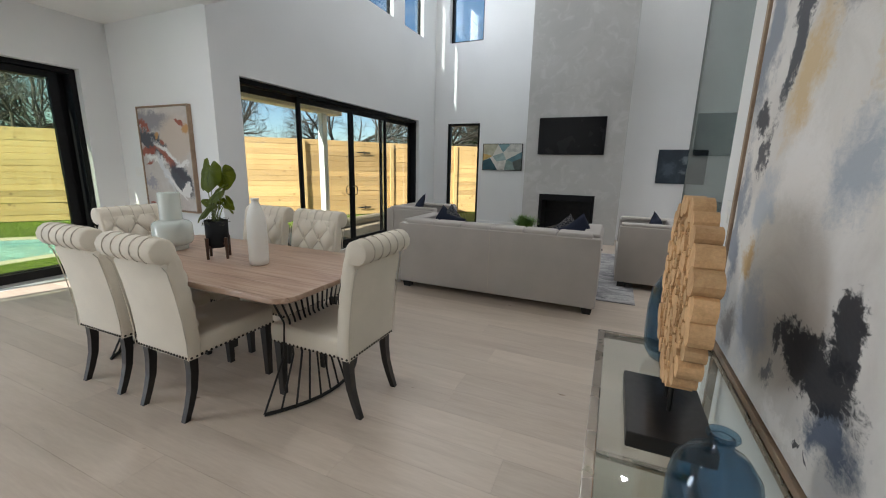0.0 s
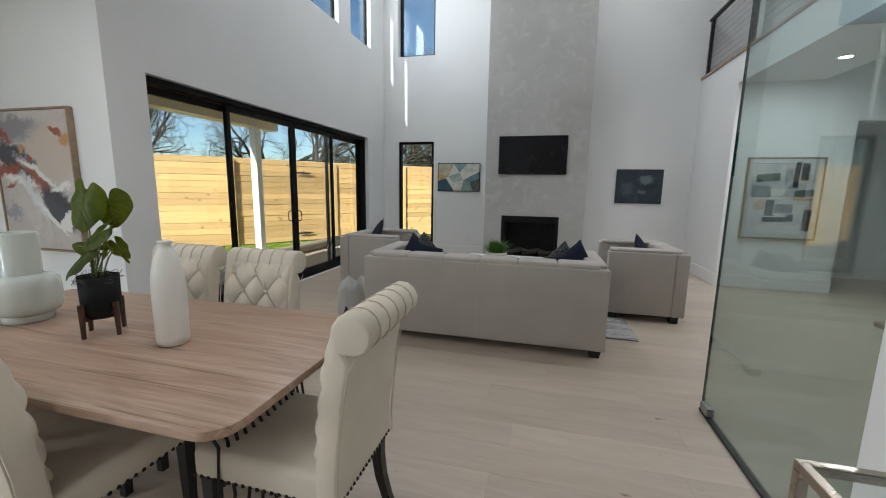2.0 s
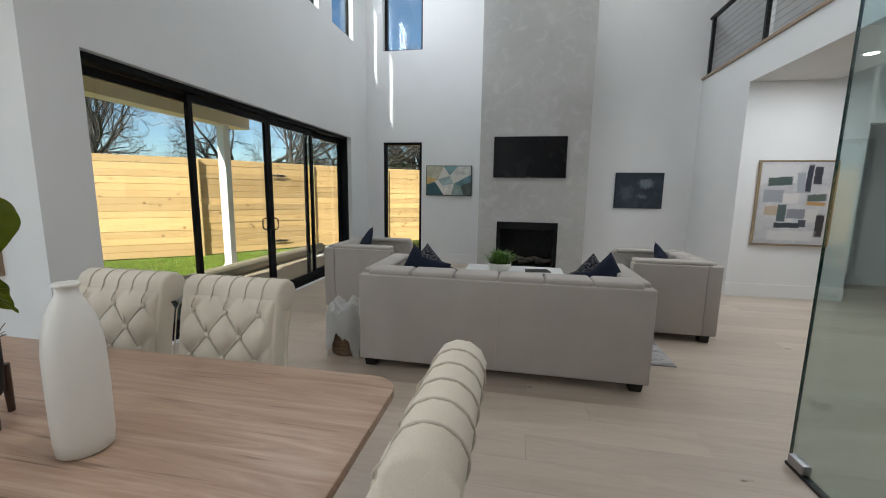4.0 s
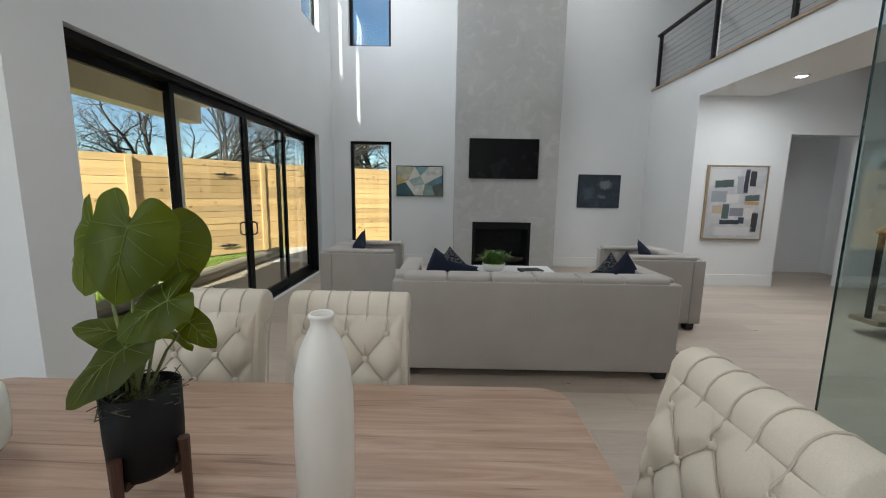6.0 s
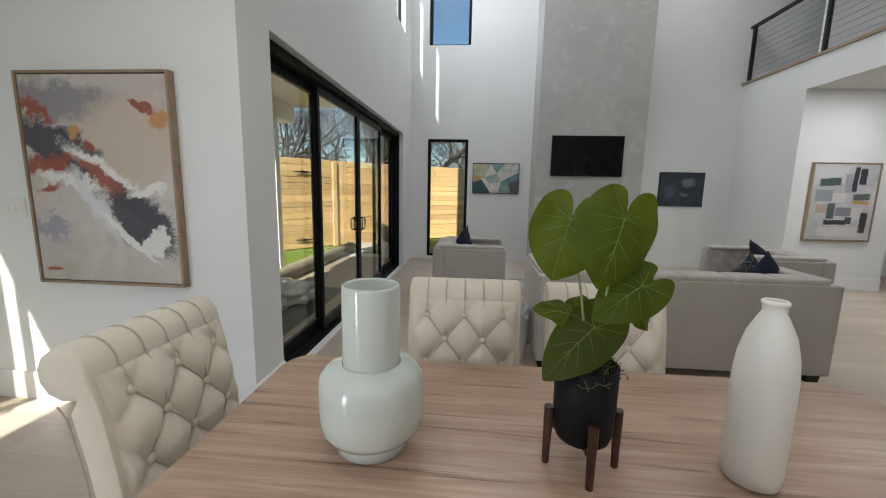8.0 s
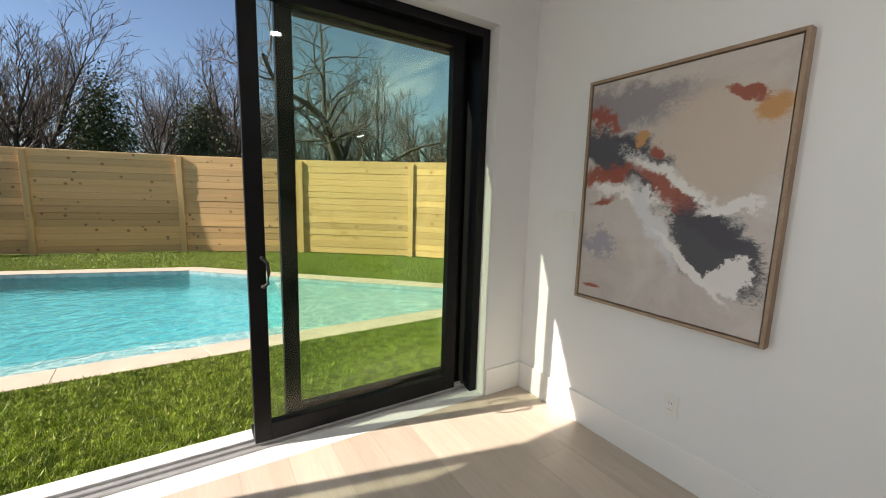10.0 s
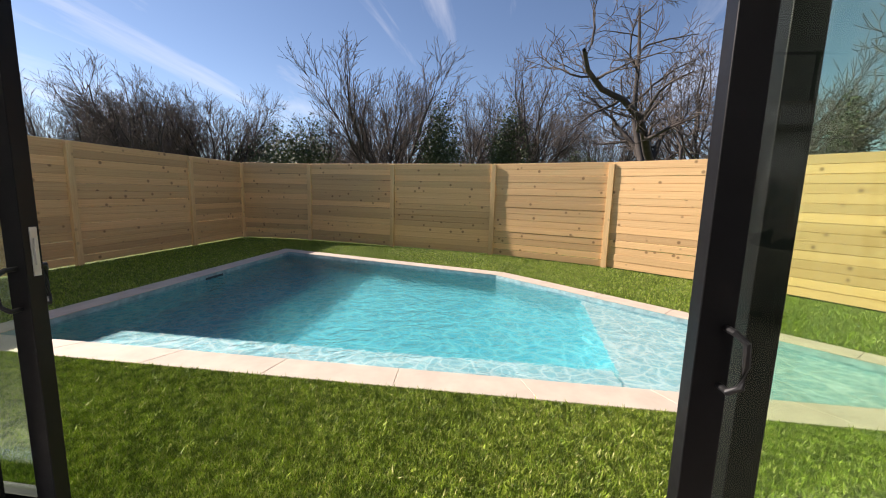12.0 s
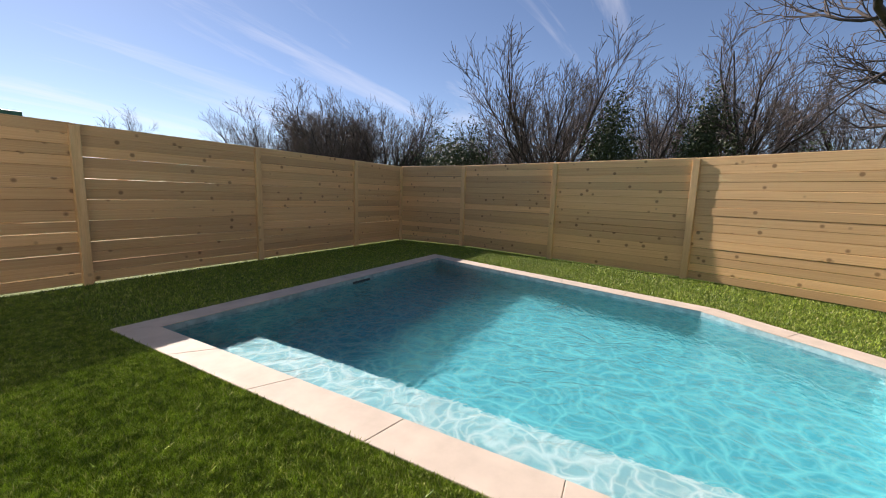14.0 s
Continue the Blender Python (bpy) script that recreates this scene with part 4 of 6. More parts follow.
def shrub_mesh(seed, r, h, count, leaf):
    """Many small leaf cards in an uneven crown with gaps."""
    g = np.random.default_rng(seed)
    lobes = g.normal(0, 1, (14, 3)) * np.array([r * 0.45, r * 0.45, h * 0.22]) + np.array([0, 0, h * 0.5])
    c = lobes[g.integers(0, 14, count)] + g.normal(0, 1, (count, 3)) * np.array([r * 0.24, r * 0.24, h * 0.14])
    c[:, 2] = np.abs(c[:, 2])
    a = g.normal(0, 1, (count, 3)); a /= np.linalg.norm(a, axis=1)[:, None]
    b = np.cross(a, g.normal(0, 1, (count, 3))); b /= np.linalg.norm(b, axis=1)[:, None]
    s = leaf * g.uniform(0.6, 1.3, (count, 1))
    v = np.stack([c - a * s, c + b * s * 0.45, c + a * s, c - b * s * 0.45], 1).reshape(-1, 3)
    f = np.arange(count * 4).reshape(-1, 4)
    me = bpy.data.meshes.new("crown")
    me.from_pydata(v.tolist(), [], f.tolist())
    me.materials.append(EVERGREEN)
    return me


def shrub(seed, r, h, count, m):
    ob = thing("shrub", "dark evergreen shrub behind the fence", "shrub", m)
    c = new("crown", shrub_mesh(seed, r, h, count * 2, 0.065))
    c.parent = ob
    part("trunk", tube([(0, 0, -0.3), (0.03, 0.02, h * 0.4), (0, 0.05, h * 0.8)], [0.07, 0.05, 0.015], 6), BARK, ob)
    return ob


sh = [shrub(1, 1.4, 4.2, 5200, pose(-20.5, -6.9, -0.1)), shrub(2, 0.8, 4.2, 4200, pose(-20.5, -0.9, -0.1))]
for x, y, i, s in ((-21.5, -7.4, 0, 1.0), (-26, -12, 0, 1.0), (-20.5, 1.8, 1, 0.95), (-18.8, 8.2, 0, .85), (-17.0, 11.2, 1, 0.85), (-9.8, 16.8, 0, 0.85), (-5.4, 17.6, 1, 0.8), (-30, -17, 0, 0.9), (-23.5, 6.0, 0, 0.9), (-24, -1, 1, 0.95)):
    copy_thing(sh[i], Matrix.Translation((x, y, -0.1)) @ Matrix.Rotation(rt.uniform(0, 6.28), 4, 'Z') @ Matrix.Diagonal((s, s, s * rt.uniform(.8, 1.1), 1)))

# far thicket closing the view between the trunks
g = np.random.default_rng(9)
cnt = 9000
ang = g.uniform(radians(60), radians(235), cnt)
rad = g.uniform(30, 46, cnt)
bx, by = -3 + rad * np.cos(ang), 1 + rad * np.sin(ang)
hh = g.uniform(2.2, 5.2, cnt) * (0.7 + 0.3 * np.sin(ang * 9) ** 2)
lx, ly = g.normal(0, 0.6, cnt), g.normal(0, 0.6, cnt)
w = g.uniform(0.015, 0.05, cnt)
px, py = -np.sin(ang), np.cos(ang)
v = np.stack([np.stack([bx - px * w, by - py * w, np.full(cnt, -0.2)], 1), np.stack([bx + px * w, by + py * w, np.full(cnt, -0.2)], 1), np.stack([bx + lx, by + ly, hh], 1)], 1).reshape(-1, 3)
me = bpy.data.meshes.new("thicket")
me.from_pydata(v.tolist(), [], np.arange(cnt * 3).reshape(-1, 3).tolist())
me.materials.append(TWIG)
tagged(new("thicket", me), "far thicket of bare brown winter saplings", "woodland", kind="stuff")

# ---- gallery, stair and glass ----
rail = thing("gallery_railing", "black steel gallery railing with steel cables and a wooden kerb", "railing")
part("kerb_board", box((XE - 0.03, YP + 0.01, 3.382), (XE + 0.16, YN - 0.002, 3.42), 0.004), TREAD, rail, "oak kerb board")
posts_y = [9.38, 7.86, 6.50, 5.15, 3.90]
for y in posts_y:
    part("post", box((XE + 0.02, y - 0.025, 3.42), (XE + 0.07, y + 0.025, 4.34), 0.004), RAILBLACK, rail)
part("top_rail", box((XE + 0.01, YP + 0.02, 4.34), (XE + 0.08, YN - 0.004, 4.38), 0.005), RAILBLACK, rail)
for k in range(9):
    z = 3.51 + 0.092 * k
    part("cable", tube([(XE + 0.045, YP + 0.02, z), (XE + 0.045, 6.5, z - 0.002), (XE + 0.045, YN - 0.01, z)], 0.0028, 6), STEEL, rail)

gw = thing("glass_wall", "full-height green-tinted glass panel beside the stair", "glass panel")
pg = part("glass_sheet", box((0.885, 2.795, 0.02), (0.897, 4.01, 3.0)), STAIRGLASS, gw)
pg.visible_shadow = False
part("glass_edge", box((0.884, 4.0105, 0.02), (0.898, 4.014, 3.0)), EDGE, gw, "dark green polished edge")
part("base_shoe", box((0.872, 2.797, 0.0), (0.910, 4.02, 0.018), 0.003), RAILBLACK, gw)
part("clamp", box((0.868, 3.89, 0.022), (0.914, 4.0, 0.075), 0.006), STEEL, gw, "brushed steel corner clamp")

stair = thing("staircase", "open oak stair with black posts and steel cables", "staircase")
for k in range(11):
    z = 0.18 * (k + 1)
    y1 = 5.95 - 0.27 * k
    part("tread", box((3.05, y1 - 0.30, z - 0.05), (4.15, y1, z), 0.006), TREAD, stair)
part("stringer", prism([(6.0, 0.0), (5.6, 0.0), (2.6, 1.98), (2.98, 1.98)], 'x', 3.55, 3.65), RAILBLACK, stair)
for k in (0, 3, 6, 9):
    y1 = 5.80 - 0.27 * k
    part("post", box((3.08, y1 - 0.02, 0.18 * (k + 1)), (3.12, y1 + 0.02, 0.18 * (k + 1) + 0.92), 0.003), RAILBLACK, stair)
part("handrail", tube([(3.10, 5.85, 1.10), (3.10, 4.45, 2.05), (3.10, 3.0, 3.0)], 0.028, 8), TREAD, stair, "oak handrail")
for k in range(7):
    part("cable", tube([(3.10, 5.80, 0.30 + 0.11 * k), (3.10, 3.37, 1.92 + 0.11 * k)], 0.0028, 6), STEEL, stair)

hd = thing("door_3", "grey-white interior door with a black knob, ajar", "door", pose(3.75, 8.55, 0, 0, 0, 62))
tagged(hd, kind="structure")
part("slab", box((0, -0.02, 0.01), (0.80, 0.02, 2.35), 0.004), TRIM, hd)
part("knob", lathe([(0.012, 0), (0.012, 0.03), (0.028, 0.04), (0.03, 0.055), (0.02, 0.07), (0.0005, 0.072)], 16), RAILBLACK, hd, smooth=True).matrix_basis = pose(0.74, -0.02, 1.0, 90, 0, 0)


# ---- lamps: downlights, some added to brighten the rooms, and sky stand-ins ----
LAMPGLOW = bpy.data.materials.new("lit_downlight_lens")
LAMPGLOW.use_nodes = True
lp_ = LAMPGLOW.node_tree.nodes["Principled BSDF"]
lp_.inputs["Emission Color"].default_value = (1, 0.95, 0.88, 1)
lp_.inputs["Emission Strength"].default_value = 14
CAN_W = 2.2


def downlight(x, y, z, watts):
    d = thing("downlight", "lit round white recessed ceiling downlight", "ceiling light", pose(x, y, z), "recessed downlights")
    part("trim_ring", lathe([(0.058, -0.001), (0.088, -0.001), (0.086, -0.007), (0.064, -0.009), (0.058, -0.001)], 28, False), TRIM, d, smooth=True)
    part("lens", lathe([(0.0005, -0.0035), (0.059, -0.0035)], 24, False), LAMPGLOW, d)
    la = bpy.data.lights.new("downlight_lamp", 'AREA')
    la.shape = 'DISK'
    la.size = 0.11
    la.energy = watts
    la.color = (0.95, 0.98, 1.0)
    ob = new("downlight_lamp", la)
    ob.location = (x, y, z - 0.012)
    return d


downlight(3.05, 6.98, 2.97, CAN_W * 2.5)
# two further hall downlights, added to brighten the hall
downlight(3.0, 4.7, 2.97, CAN_W * 2.5)
downlight(3.05, 5.85, 2.97, CAN_W * 2.5)
# dining-end downlights out of view; their number and places are assumed
for x, y in ((-1.3, 0.6), (-3.6, 0.6), (-1.3, -1.6), (-3.6, -1.6), (-1.0, 2.6), (-3.2, 2.6)):
    downlight(x, y, 3.02, CAN_W)
# unseen great-room downlights, added to lift the light in the tall space
for x, y in ((-2.2, 6.0), (0.9, 6.0), (-2.2, 8.2), (1.2, 8.2)):
    downlight(x, y, ROOF, CAN_W * 3.0)


def sky_lamp(name, x, y0, y1, z0, z1, watts):
    """Stands in for the sky's light that enters through an opening in a west wall."""
    la = bpy.data.lights.new(name, 'AREA')
    la.shape = 'RECTANGLE'
    la.size, la.size_y = z1 - z0, y1 - y0
    la.energy = watts
    la.color = (0.86, 0.93, 1.0)
    ob = new(name, la)
    ob.matrix_basis = Matrix.Translation((x, (y0 + y1) / 2, (z0 + z1) / 2)) @ Matrix.Rotation(radians(-90), 4, 'Y')
    return ob


sky_lamp("window_light", XW - 0.05, 6.82, 7.56, 4.75, 5.70, 13)
sky_lamp("window_light", XW - 0.05, 8.06, 8.80, 4.75, 5.70, 5)
sky_lamp("window_light", -5.60, -1.45, -0.50, 0.15, 2.30, 34)

# ---- small wall fittings ----
def wall_plate(name, m, gangs, label, outlet=False):
    """Lies in the wall plane: local x along the wall, z up, -y into the room."""
    w = 0.07 + 0.046 * (gangs - 1)
    t = thing(name, label, "outlet" if outlet else "light switch", m)
    part("plate", box((-w / 2, -0.006, -0.058), (w / 2, 0, 0.058), 0.002), PLATE, t)
    for k in range(gangs):
        cx = (k - (gangs - 1) / 2) * 0.046
        part("rocker" if not outlet else "socket", box((cx - 0.016, -0.0085, -0.033), (cx + 0.016, -0.006, 0.033), 0.001), PLATE, t)
        if outlet:
            for dz in (-0.017, 0.017):
                part("slot", boxes(((cx - 0.007, -0.0092, dz - 0.005), (cx - 0.005, -0.0085, dz + 0.005)), ((cx + 0.005, -0.0092, dz - 0.005), (cx + 0.007, -0.0085, dz + 0.005))), SLOT, t)
    return t


wall_plate("light_switch", pose(-5.155, YP, 1.26), 3, "white three-gang rocker switch plate on the wall")
wall_plate("outlet", pose(-4.39, YP, 0.375), 1, "white double wall outlet", True)
wall_plate("outlet", pose(-1.70, YN, 0.36), 1, "white double wall outlet", True)
wall_plate("outlet", pose(1.12, YN, 0.35), 1, "white double wall outlet", True)
wall_plate("light_switch", pose(5.35, 8.0, 1.22), 2, "white two-gang rocker switch plate on the hall wall")
wall_plate("light_switch", pose(0.87, 2.62, 1.25, 0, 0, -90), 2, "white two-gang rocker switch plate by the glass panel")
vent = thing("ceiling_vent", "slim white linear vent in the hall ceiling", "vent")
for k in range(3):
    part("slat", box((2.75, 5.55 + 0.022 * k, 2.958), (3.25, 5.565 + 0.022 * k, 2.969)), SLOT if k % 2 else TRIM, vent)

# ---- pictures ----
def canvas(name, base, layers, grain=60.0, square=False):
    """An abstract painting: soft-edged patches over a mottled ground. layer: cx, cz, rx, rz, turn, colour, edge, wobble."""
    m = Mat(name, 0.6)
    n0 = m.noise(m.coords(), 3.5, 6, 0.65, 0.8)
    c = m.ramp(n0, (0.3, base[0]), (0.5, base[1]), (0.7, base[2]))
    tc = m.coords()
    wob = m.n.new("ShaderNodeTexNoise")
    wob.inputs["Scale"].default_value = 8.0
    wob.inputs["Detail"].default_value = 9
    wob.inputs["Roughness"].default_value = 0.68
    m.l.new(tc, wob.inputs["Vector"])
    sub = m.n.new("ShaderNodeVectorMath"); sub.operation = 'SUBTRACT'
    m.l.new(wob.outputs["Color"], sub.inputs[0])
    sub.inputs[1].default_value = (0.5, 0.5, 0.5)
    dry = m.math('MULTIPLY', m.math('SUBTRACT', m.noise(m.coords(scale=(1, 1, 1.8), rot=(0, radians(35), 0)), 26, 8, 0.75, 1.6), 0.5), 0.25 if square else 0.75)
    for cx, cz, rx, rz, turn, col, edge, amp in layers:
        v = m.n.new("ShaderNodeVectorMath"); v.operation = 'MULTIPLY_ADD'
        m.l.new(sub.outputs[0], v.inputs[0])
        v.inputs[1].default_value = (amp, 0, amp)
        m.l.new(tc, v.inputs[2])
        mp = m.n.new("ShaderNodeMapping")
        mp.vector_type = 'TEXTURE'
        mp.inputs["Location"].default_value = (cx, 0, cz)
        mp.inputs["Rotation"].default_value = (0, radians(turn), 0)
        mp.inputs["Scale"].default_value = (rx * 1.3, 1000, rz * 1.3)
        m.l.new(v.outputs[0], mp.inputs[0])
        if square:
            sp = m.n.new("ShaderNodeSeparateXYZ")
            m.l.new(mp.outputs[0], sp.inputs[0])
            far = m.math('MAXIMUM', m.math('ABSOLUTE', sp.outputs["X"]), m.math('ABSOLUTE', sp.outputs["Z"]))
        else:
            ln = m.n.new("ShaderNodeVectorMath"); ln.operation = 'LENGTH'
            m.l.new(mp.outputs[0], ln.inputs[0])
            far = ln.outputs["Value"]
        far = m.math('ADD', far, dry)
        f = m.ramp(far, (max(0.0, 0.8 - edge * 0.55), 0.96), (0.8, 0.0))
        c = m.mix(f, c, col)
    m.color(c)
    m.bump(m.noise(m.coords(scale=(1, 1, 2.5)), grain, 4, 0.7), 0.35, 0.003)
    return m.m


def picture(name, label, m, w, h, mat, frame_mat, fw=0.018, depth=0.045, gap=0.006):
    """A framed canvas: local x across, z up, -y out of the wall, origin at the centre of its back."""
    t = thing(name, label, "painting", m)
    part("canvas", box((-w / 2 + fw + gap, -depth + 0.008, -h / 2 + fw + gap), (w / 2 - fw - gap, -0.004, h / 2 - fw - gap)), mat, t)
    part("backing", box((-w / 2 + fw, -0.012, -h / 2 + fw), (w / 2 - fw, 0, h / 2 - fw)), SLOT, t)
    for a, b in (((-w / 2, -depth, -h / 2), (-w / 2 + fw, 0, h / 2)), ((w / 2 - fw, -depth, -h / 2), (w / 2, 0, h / 2)), ((-w / 2 + fw, -depth, -h / 2), (w / 2 - fw, 0, -h / 2 + fw)), ((-w / 2 + fw, -depth, h / 2 - fw), (w / 2 - fw, 0, h / 2))):
        part("frame_bar", box(a, b, 0.002), frame_mat, t)
    return t


DK, RD, WH, BG, GY, OR = (0.055, 0.058, 0.075), (0.30, 0.075, 0.045), (0.78, 0.76, 0.74), (0.56, 0.47, 0.40), (0.27, 0.25, 0.27), (0.52, 0.27, 0.10)
P1 = canvas("storm_abstract_paint", ((0.46, 0.41, 0.39), (0.55, 0.50, 0.47), (0.60, 0.56, 0.54)), [
    (-0.20, 0.45, 0.50, 0.13, 6, GY, 0.7, 0.35), (0.20, 0.22, 0.34, 0.30, 0, BG, 0.5, 0.15), (-0.30, 0.22, 0.24, 0.13, 25, DK, 0.45, 0.28), (-0.36, 0.40, 0.14, 0.05, 20, RD, 0.6, 0.3),
    (-0.10, 0.12, 0.12, 0.24, -38, DK, 0.6, 0.30), (0.06, 0.02, 0.36, 0.07, 35, WH, 0.5, 0.22), (0.10, -0.05, 0.36, 0.055, 36, RD, 0.4, 0.20), (-0.32, 0.10, 0.19, 0.055, -12, RD, 0.45, 0.25),
    (0.24, -0.24, 0.28, 0.15, 42, DK, 0.35, 0.24), (0.30, -0.05, 0.16, 0.035, -12, WH, 0.5, 0.25), (-0.18, 0.00, 0.24, 0.035, 10, WH, 0.6, 0.25), (-0.05, -0.14, 0.055, 0.28, -32, (0.66, 0.66, 0.68), 0.6, 0.20),
    (0.14, -0.33, 0.26, 0.022, 42, WH, 0.4, 0.10), (0.32, -0.38, 0.09, 0.10, 30, WH, 0.25, 0.34), (0.30, 0.42, 0.09, 0.03, 15, RD, 0.4, 0.14), (0.40, 0.35, 0.07, 0.06, 0, OR, 0.6, 0.14), (-0.14, 0.27, 0.04, 0.05, 30, OR, 0.5, 0.14), (-0.34, -0.04, 0.08, 0.03, -8, RD, 0.6, 0.16),
    (-0.36, -0.28, 0.12, 0.09, 20, (0.33, 0.31, 0.36), 0.5, 0.45), (-0.37, -0.53, 0.06, 0.012, 0, RD, 0.4, 0.04), (-0.05, 0.21, 0.03, 0.03, 0, RD, 0.5, 0.12)])
picture("painting", "beige abstract with a dark storm slash and red, oak frame", pose(-4.516, YP, 1.425), 0.945, 1.235, P1, FRAMEWOOD, 0.016, 0.05)

P2 = canvas("white_black_abstract_paint", ((0.60, 0.575, 0.545), (0.69, 0.67, 0.64), (0.75, 0.73, 0.705)), [
    (-0.64, 0.30, 0.09, 0.42, 12, (0.24, 0.27, 0.32), 0.8, 0.30), (-0.33, 0.08, 0.11, 0.20, 22, (0.62, 0.47, 0.27), 0.9, 0.30), (-0.43, 0.24, 0.055, 0.26, 14, (0.045, 0.05, 0.065), 0.4, 0.28), (-0.36, 0.42, 0.06, 0.16, 24, (0.06, 0.065, 0.08), 0.5, 0.28),
    (-0.12, 0.34, 0.12, 0.20, 25, (0.17, 0.19, 0.24), 0.6, 0.30), (0.02, 0.10, 0.10, 0.14, 20, (0.60, 0.46, 0.28), 0.9, 0.30), (-0.68, -0.34, 0.06, 0.28, 0, (0.27, 0.30, 0.36), 0.8, 0.28), (-0.63, -0.02, 0.075, 0.055, 10, (0.04, 0.04, 0.05), 0.5, 0.32), (-0.55, -0.12, 0.045, 0.09, 25, (0.07, 0.07, 0.085), 0.6, 0.34),
    (-0.05, -0.15, 0.11, 0.14, 0, (0.38, 0.43, 0.49), 0.9, 0.28), (-0.27, -0.16, 0.15, 0.14, -20, WH, 0.7, 0.30), (-0.48, -0.26, 0.09, 0.12, 20, (0.46, 0.50, 0.55), 0.8, 0.28), (-0.52, -0.43, 0.075, 0.06, -20, (0.55, 0.38, 0.19), 0.8, 0.30), (-0.42, -0.58, 0.13, 0.14, 0, (0.42, 0.45, 0.51), 0.9, 0.30), (-0.60, -0.66, 0.10, 0.08, 0, (0.34, 0.30, 0.27), 0.9, 0.25),
    (0.06, -0.61, 0.11, 0.07, 0, (0.10, 0.13, 0.19), 0.7, 0.28), (-0.04, -0.53, 0.17, 0.075, 8, (0.014, 0.017, 0.026), 0.3, 0.20), (0.05, -0.43, 0.055, 0.085, 0, (0.014, 0.017, 0.026), 0.25, 0.16), (-0.22, -0.53, 0.04, 0.045, 0, (0.05, 0.05, 0.06), 0.5, 0.30), (-0.22, -0.63, 0.035, 0.045, 0, (0.20, 0.21, 0.23), 0.7, 0.30), (-0.14, -0.71, 0.12, 0.04, 0, WH, 0.8, 0.28), (-0.03, -0.695, 0.022, 0.006, -30, (0.06, 0.06, 0.07), 0.4, 0.10), (0.02, -0.70, 0.018, 0.005, 40, (0.06, 0.06, 0.07), 0.4, 0.10),
    (0.40, 0.30, 0.30, 0.20, 20, (0.16, 0.19, 0.25), 0.5, 0.3), (0.45, -0.40, 0.2, 0.2, 0, (0.52, 0.46, 0.40), 0.6, 0.2)], 35)
picture("large_painting", "large abstract canvas in white, blue-grey and black, oak frame", pose(0.868, 1.62, 1.58, 0, 0, -90), 1.52, 1.56, P2, FRAMEWOOD, 0.022, 0.055)

P3 = canvas("faceted_abstract_paint", ((0.62, 0.60, 0.54), (0.68, 0.66, 0.60), (0.72, 0.70, 0.65)), [])


def facet_picture(name, label, m, w, h):
    t = picture(name, label, m, w, h, P3, BLACK, 0.012, 0.03, 0.0)
    a, b = w / 2 - 0.014, h / 2 - 0.014
    shapes = [((-a, b), (-0.1, b), (-0.22, 0.02), (-a, 0.08)), ((-0.1, b), (0.18, b), (0.02, 0.10)), ((0.18, b), (a, b), (a, 0.12), (0.02, 0.10)), ((-a, 0.08), (-0.22, 0.02), (-a, -0.08)), ((-a, -0.08), (-0.28, -0.02), (-0.10, -b), (-a, -b)),
              ((-0.22, 0.02), (0.02, 0.10), (0.10, -0.06), (-0.12, -0.10)), ((0.10, -0.06), (a, 0.12), (a, -0.02), (0.24, -0.10)), ((-0.12, -0.10), (0.10, -0.06), (0.06, -b), (-0.10, -b)), ((0.10, -0.06), (0.24, -0.10), (0.30, -b), (0.06, -b)), ((0.24, -0.10), (a, -0.02), (a, -b), (0.30, -b))]
    for i, s in enumerate(shapes):
        part("colour_field", prism(s, 'y', -0.0245 - 0.0004 * i, -0.021), FACETS[i % len(FACETS)], t)
    return t


FACETS = [simple("teal_painted_facet", c, 0.6, var=0.25, scale=9, bump=0.2, fine=90) for c in ((0.46, 0.45, 0.33), (0.20, 0.34, 0.36), (0.60, 0.60, 0.56), (0.55, 0.37, 0.13), (0.035, 0.10, 0.12), (0.34, 0.44, 0.43), (0.12, 0.23, 0.26), (0.66, 0.64, 0.58), (0.24, 0.33, 0.30), (0.10, 0.12, 0.11))]
facet_picture("painting", "geometric teal and cream abstract in a thin black frame", pose(-1.963, YN, 1.652), 0.91, 0.585)
P4 = canvas("navy_smoke_paint", ((0.012, 0.022, 0.035), (0.02, 0.034, 0.05), (0.04, 0.06, 0.08)), [(0.10, 0.12, 0.16, 0.10, 20, (0.16, 0.20, 0.22), 0.8, 0.3), (-0.2, -0.05, 0.12, 0.16, 0, (0.06, 0.085, 0.11), 0.8, 0.3), (0.05, -0.1, 0.10, 0.05, 0, (0.12, 0.15, 0.17), 0.8, 0.3)])
picture("painting", "dark navy smoky abstract on an unframed canvas", pose(1.541, YN, 1.507), 0.81, 0.64, P4, simple("navy_canvas_edge", (0.02, 0.03, 0.04), 0.7), 0.006, 0.04, 0.0)
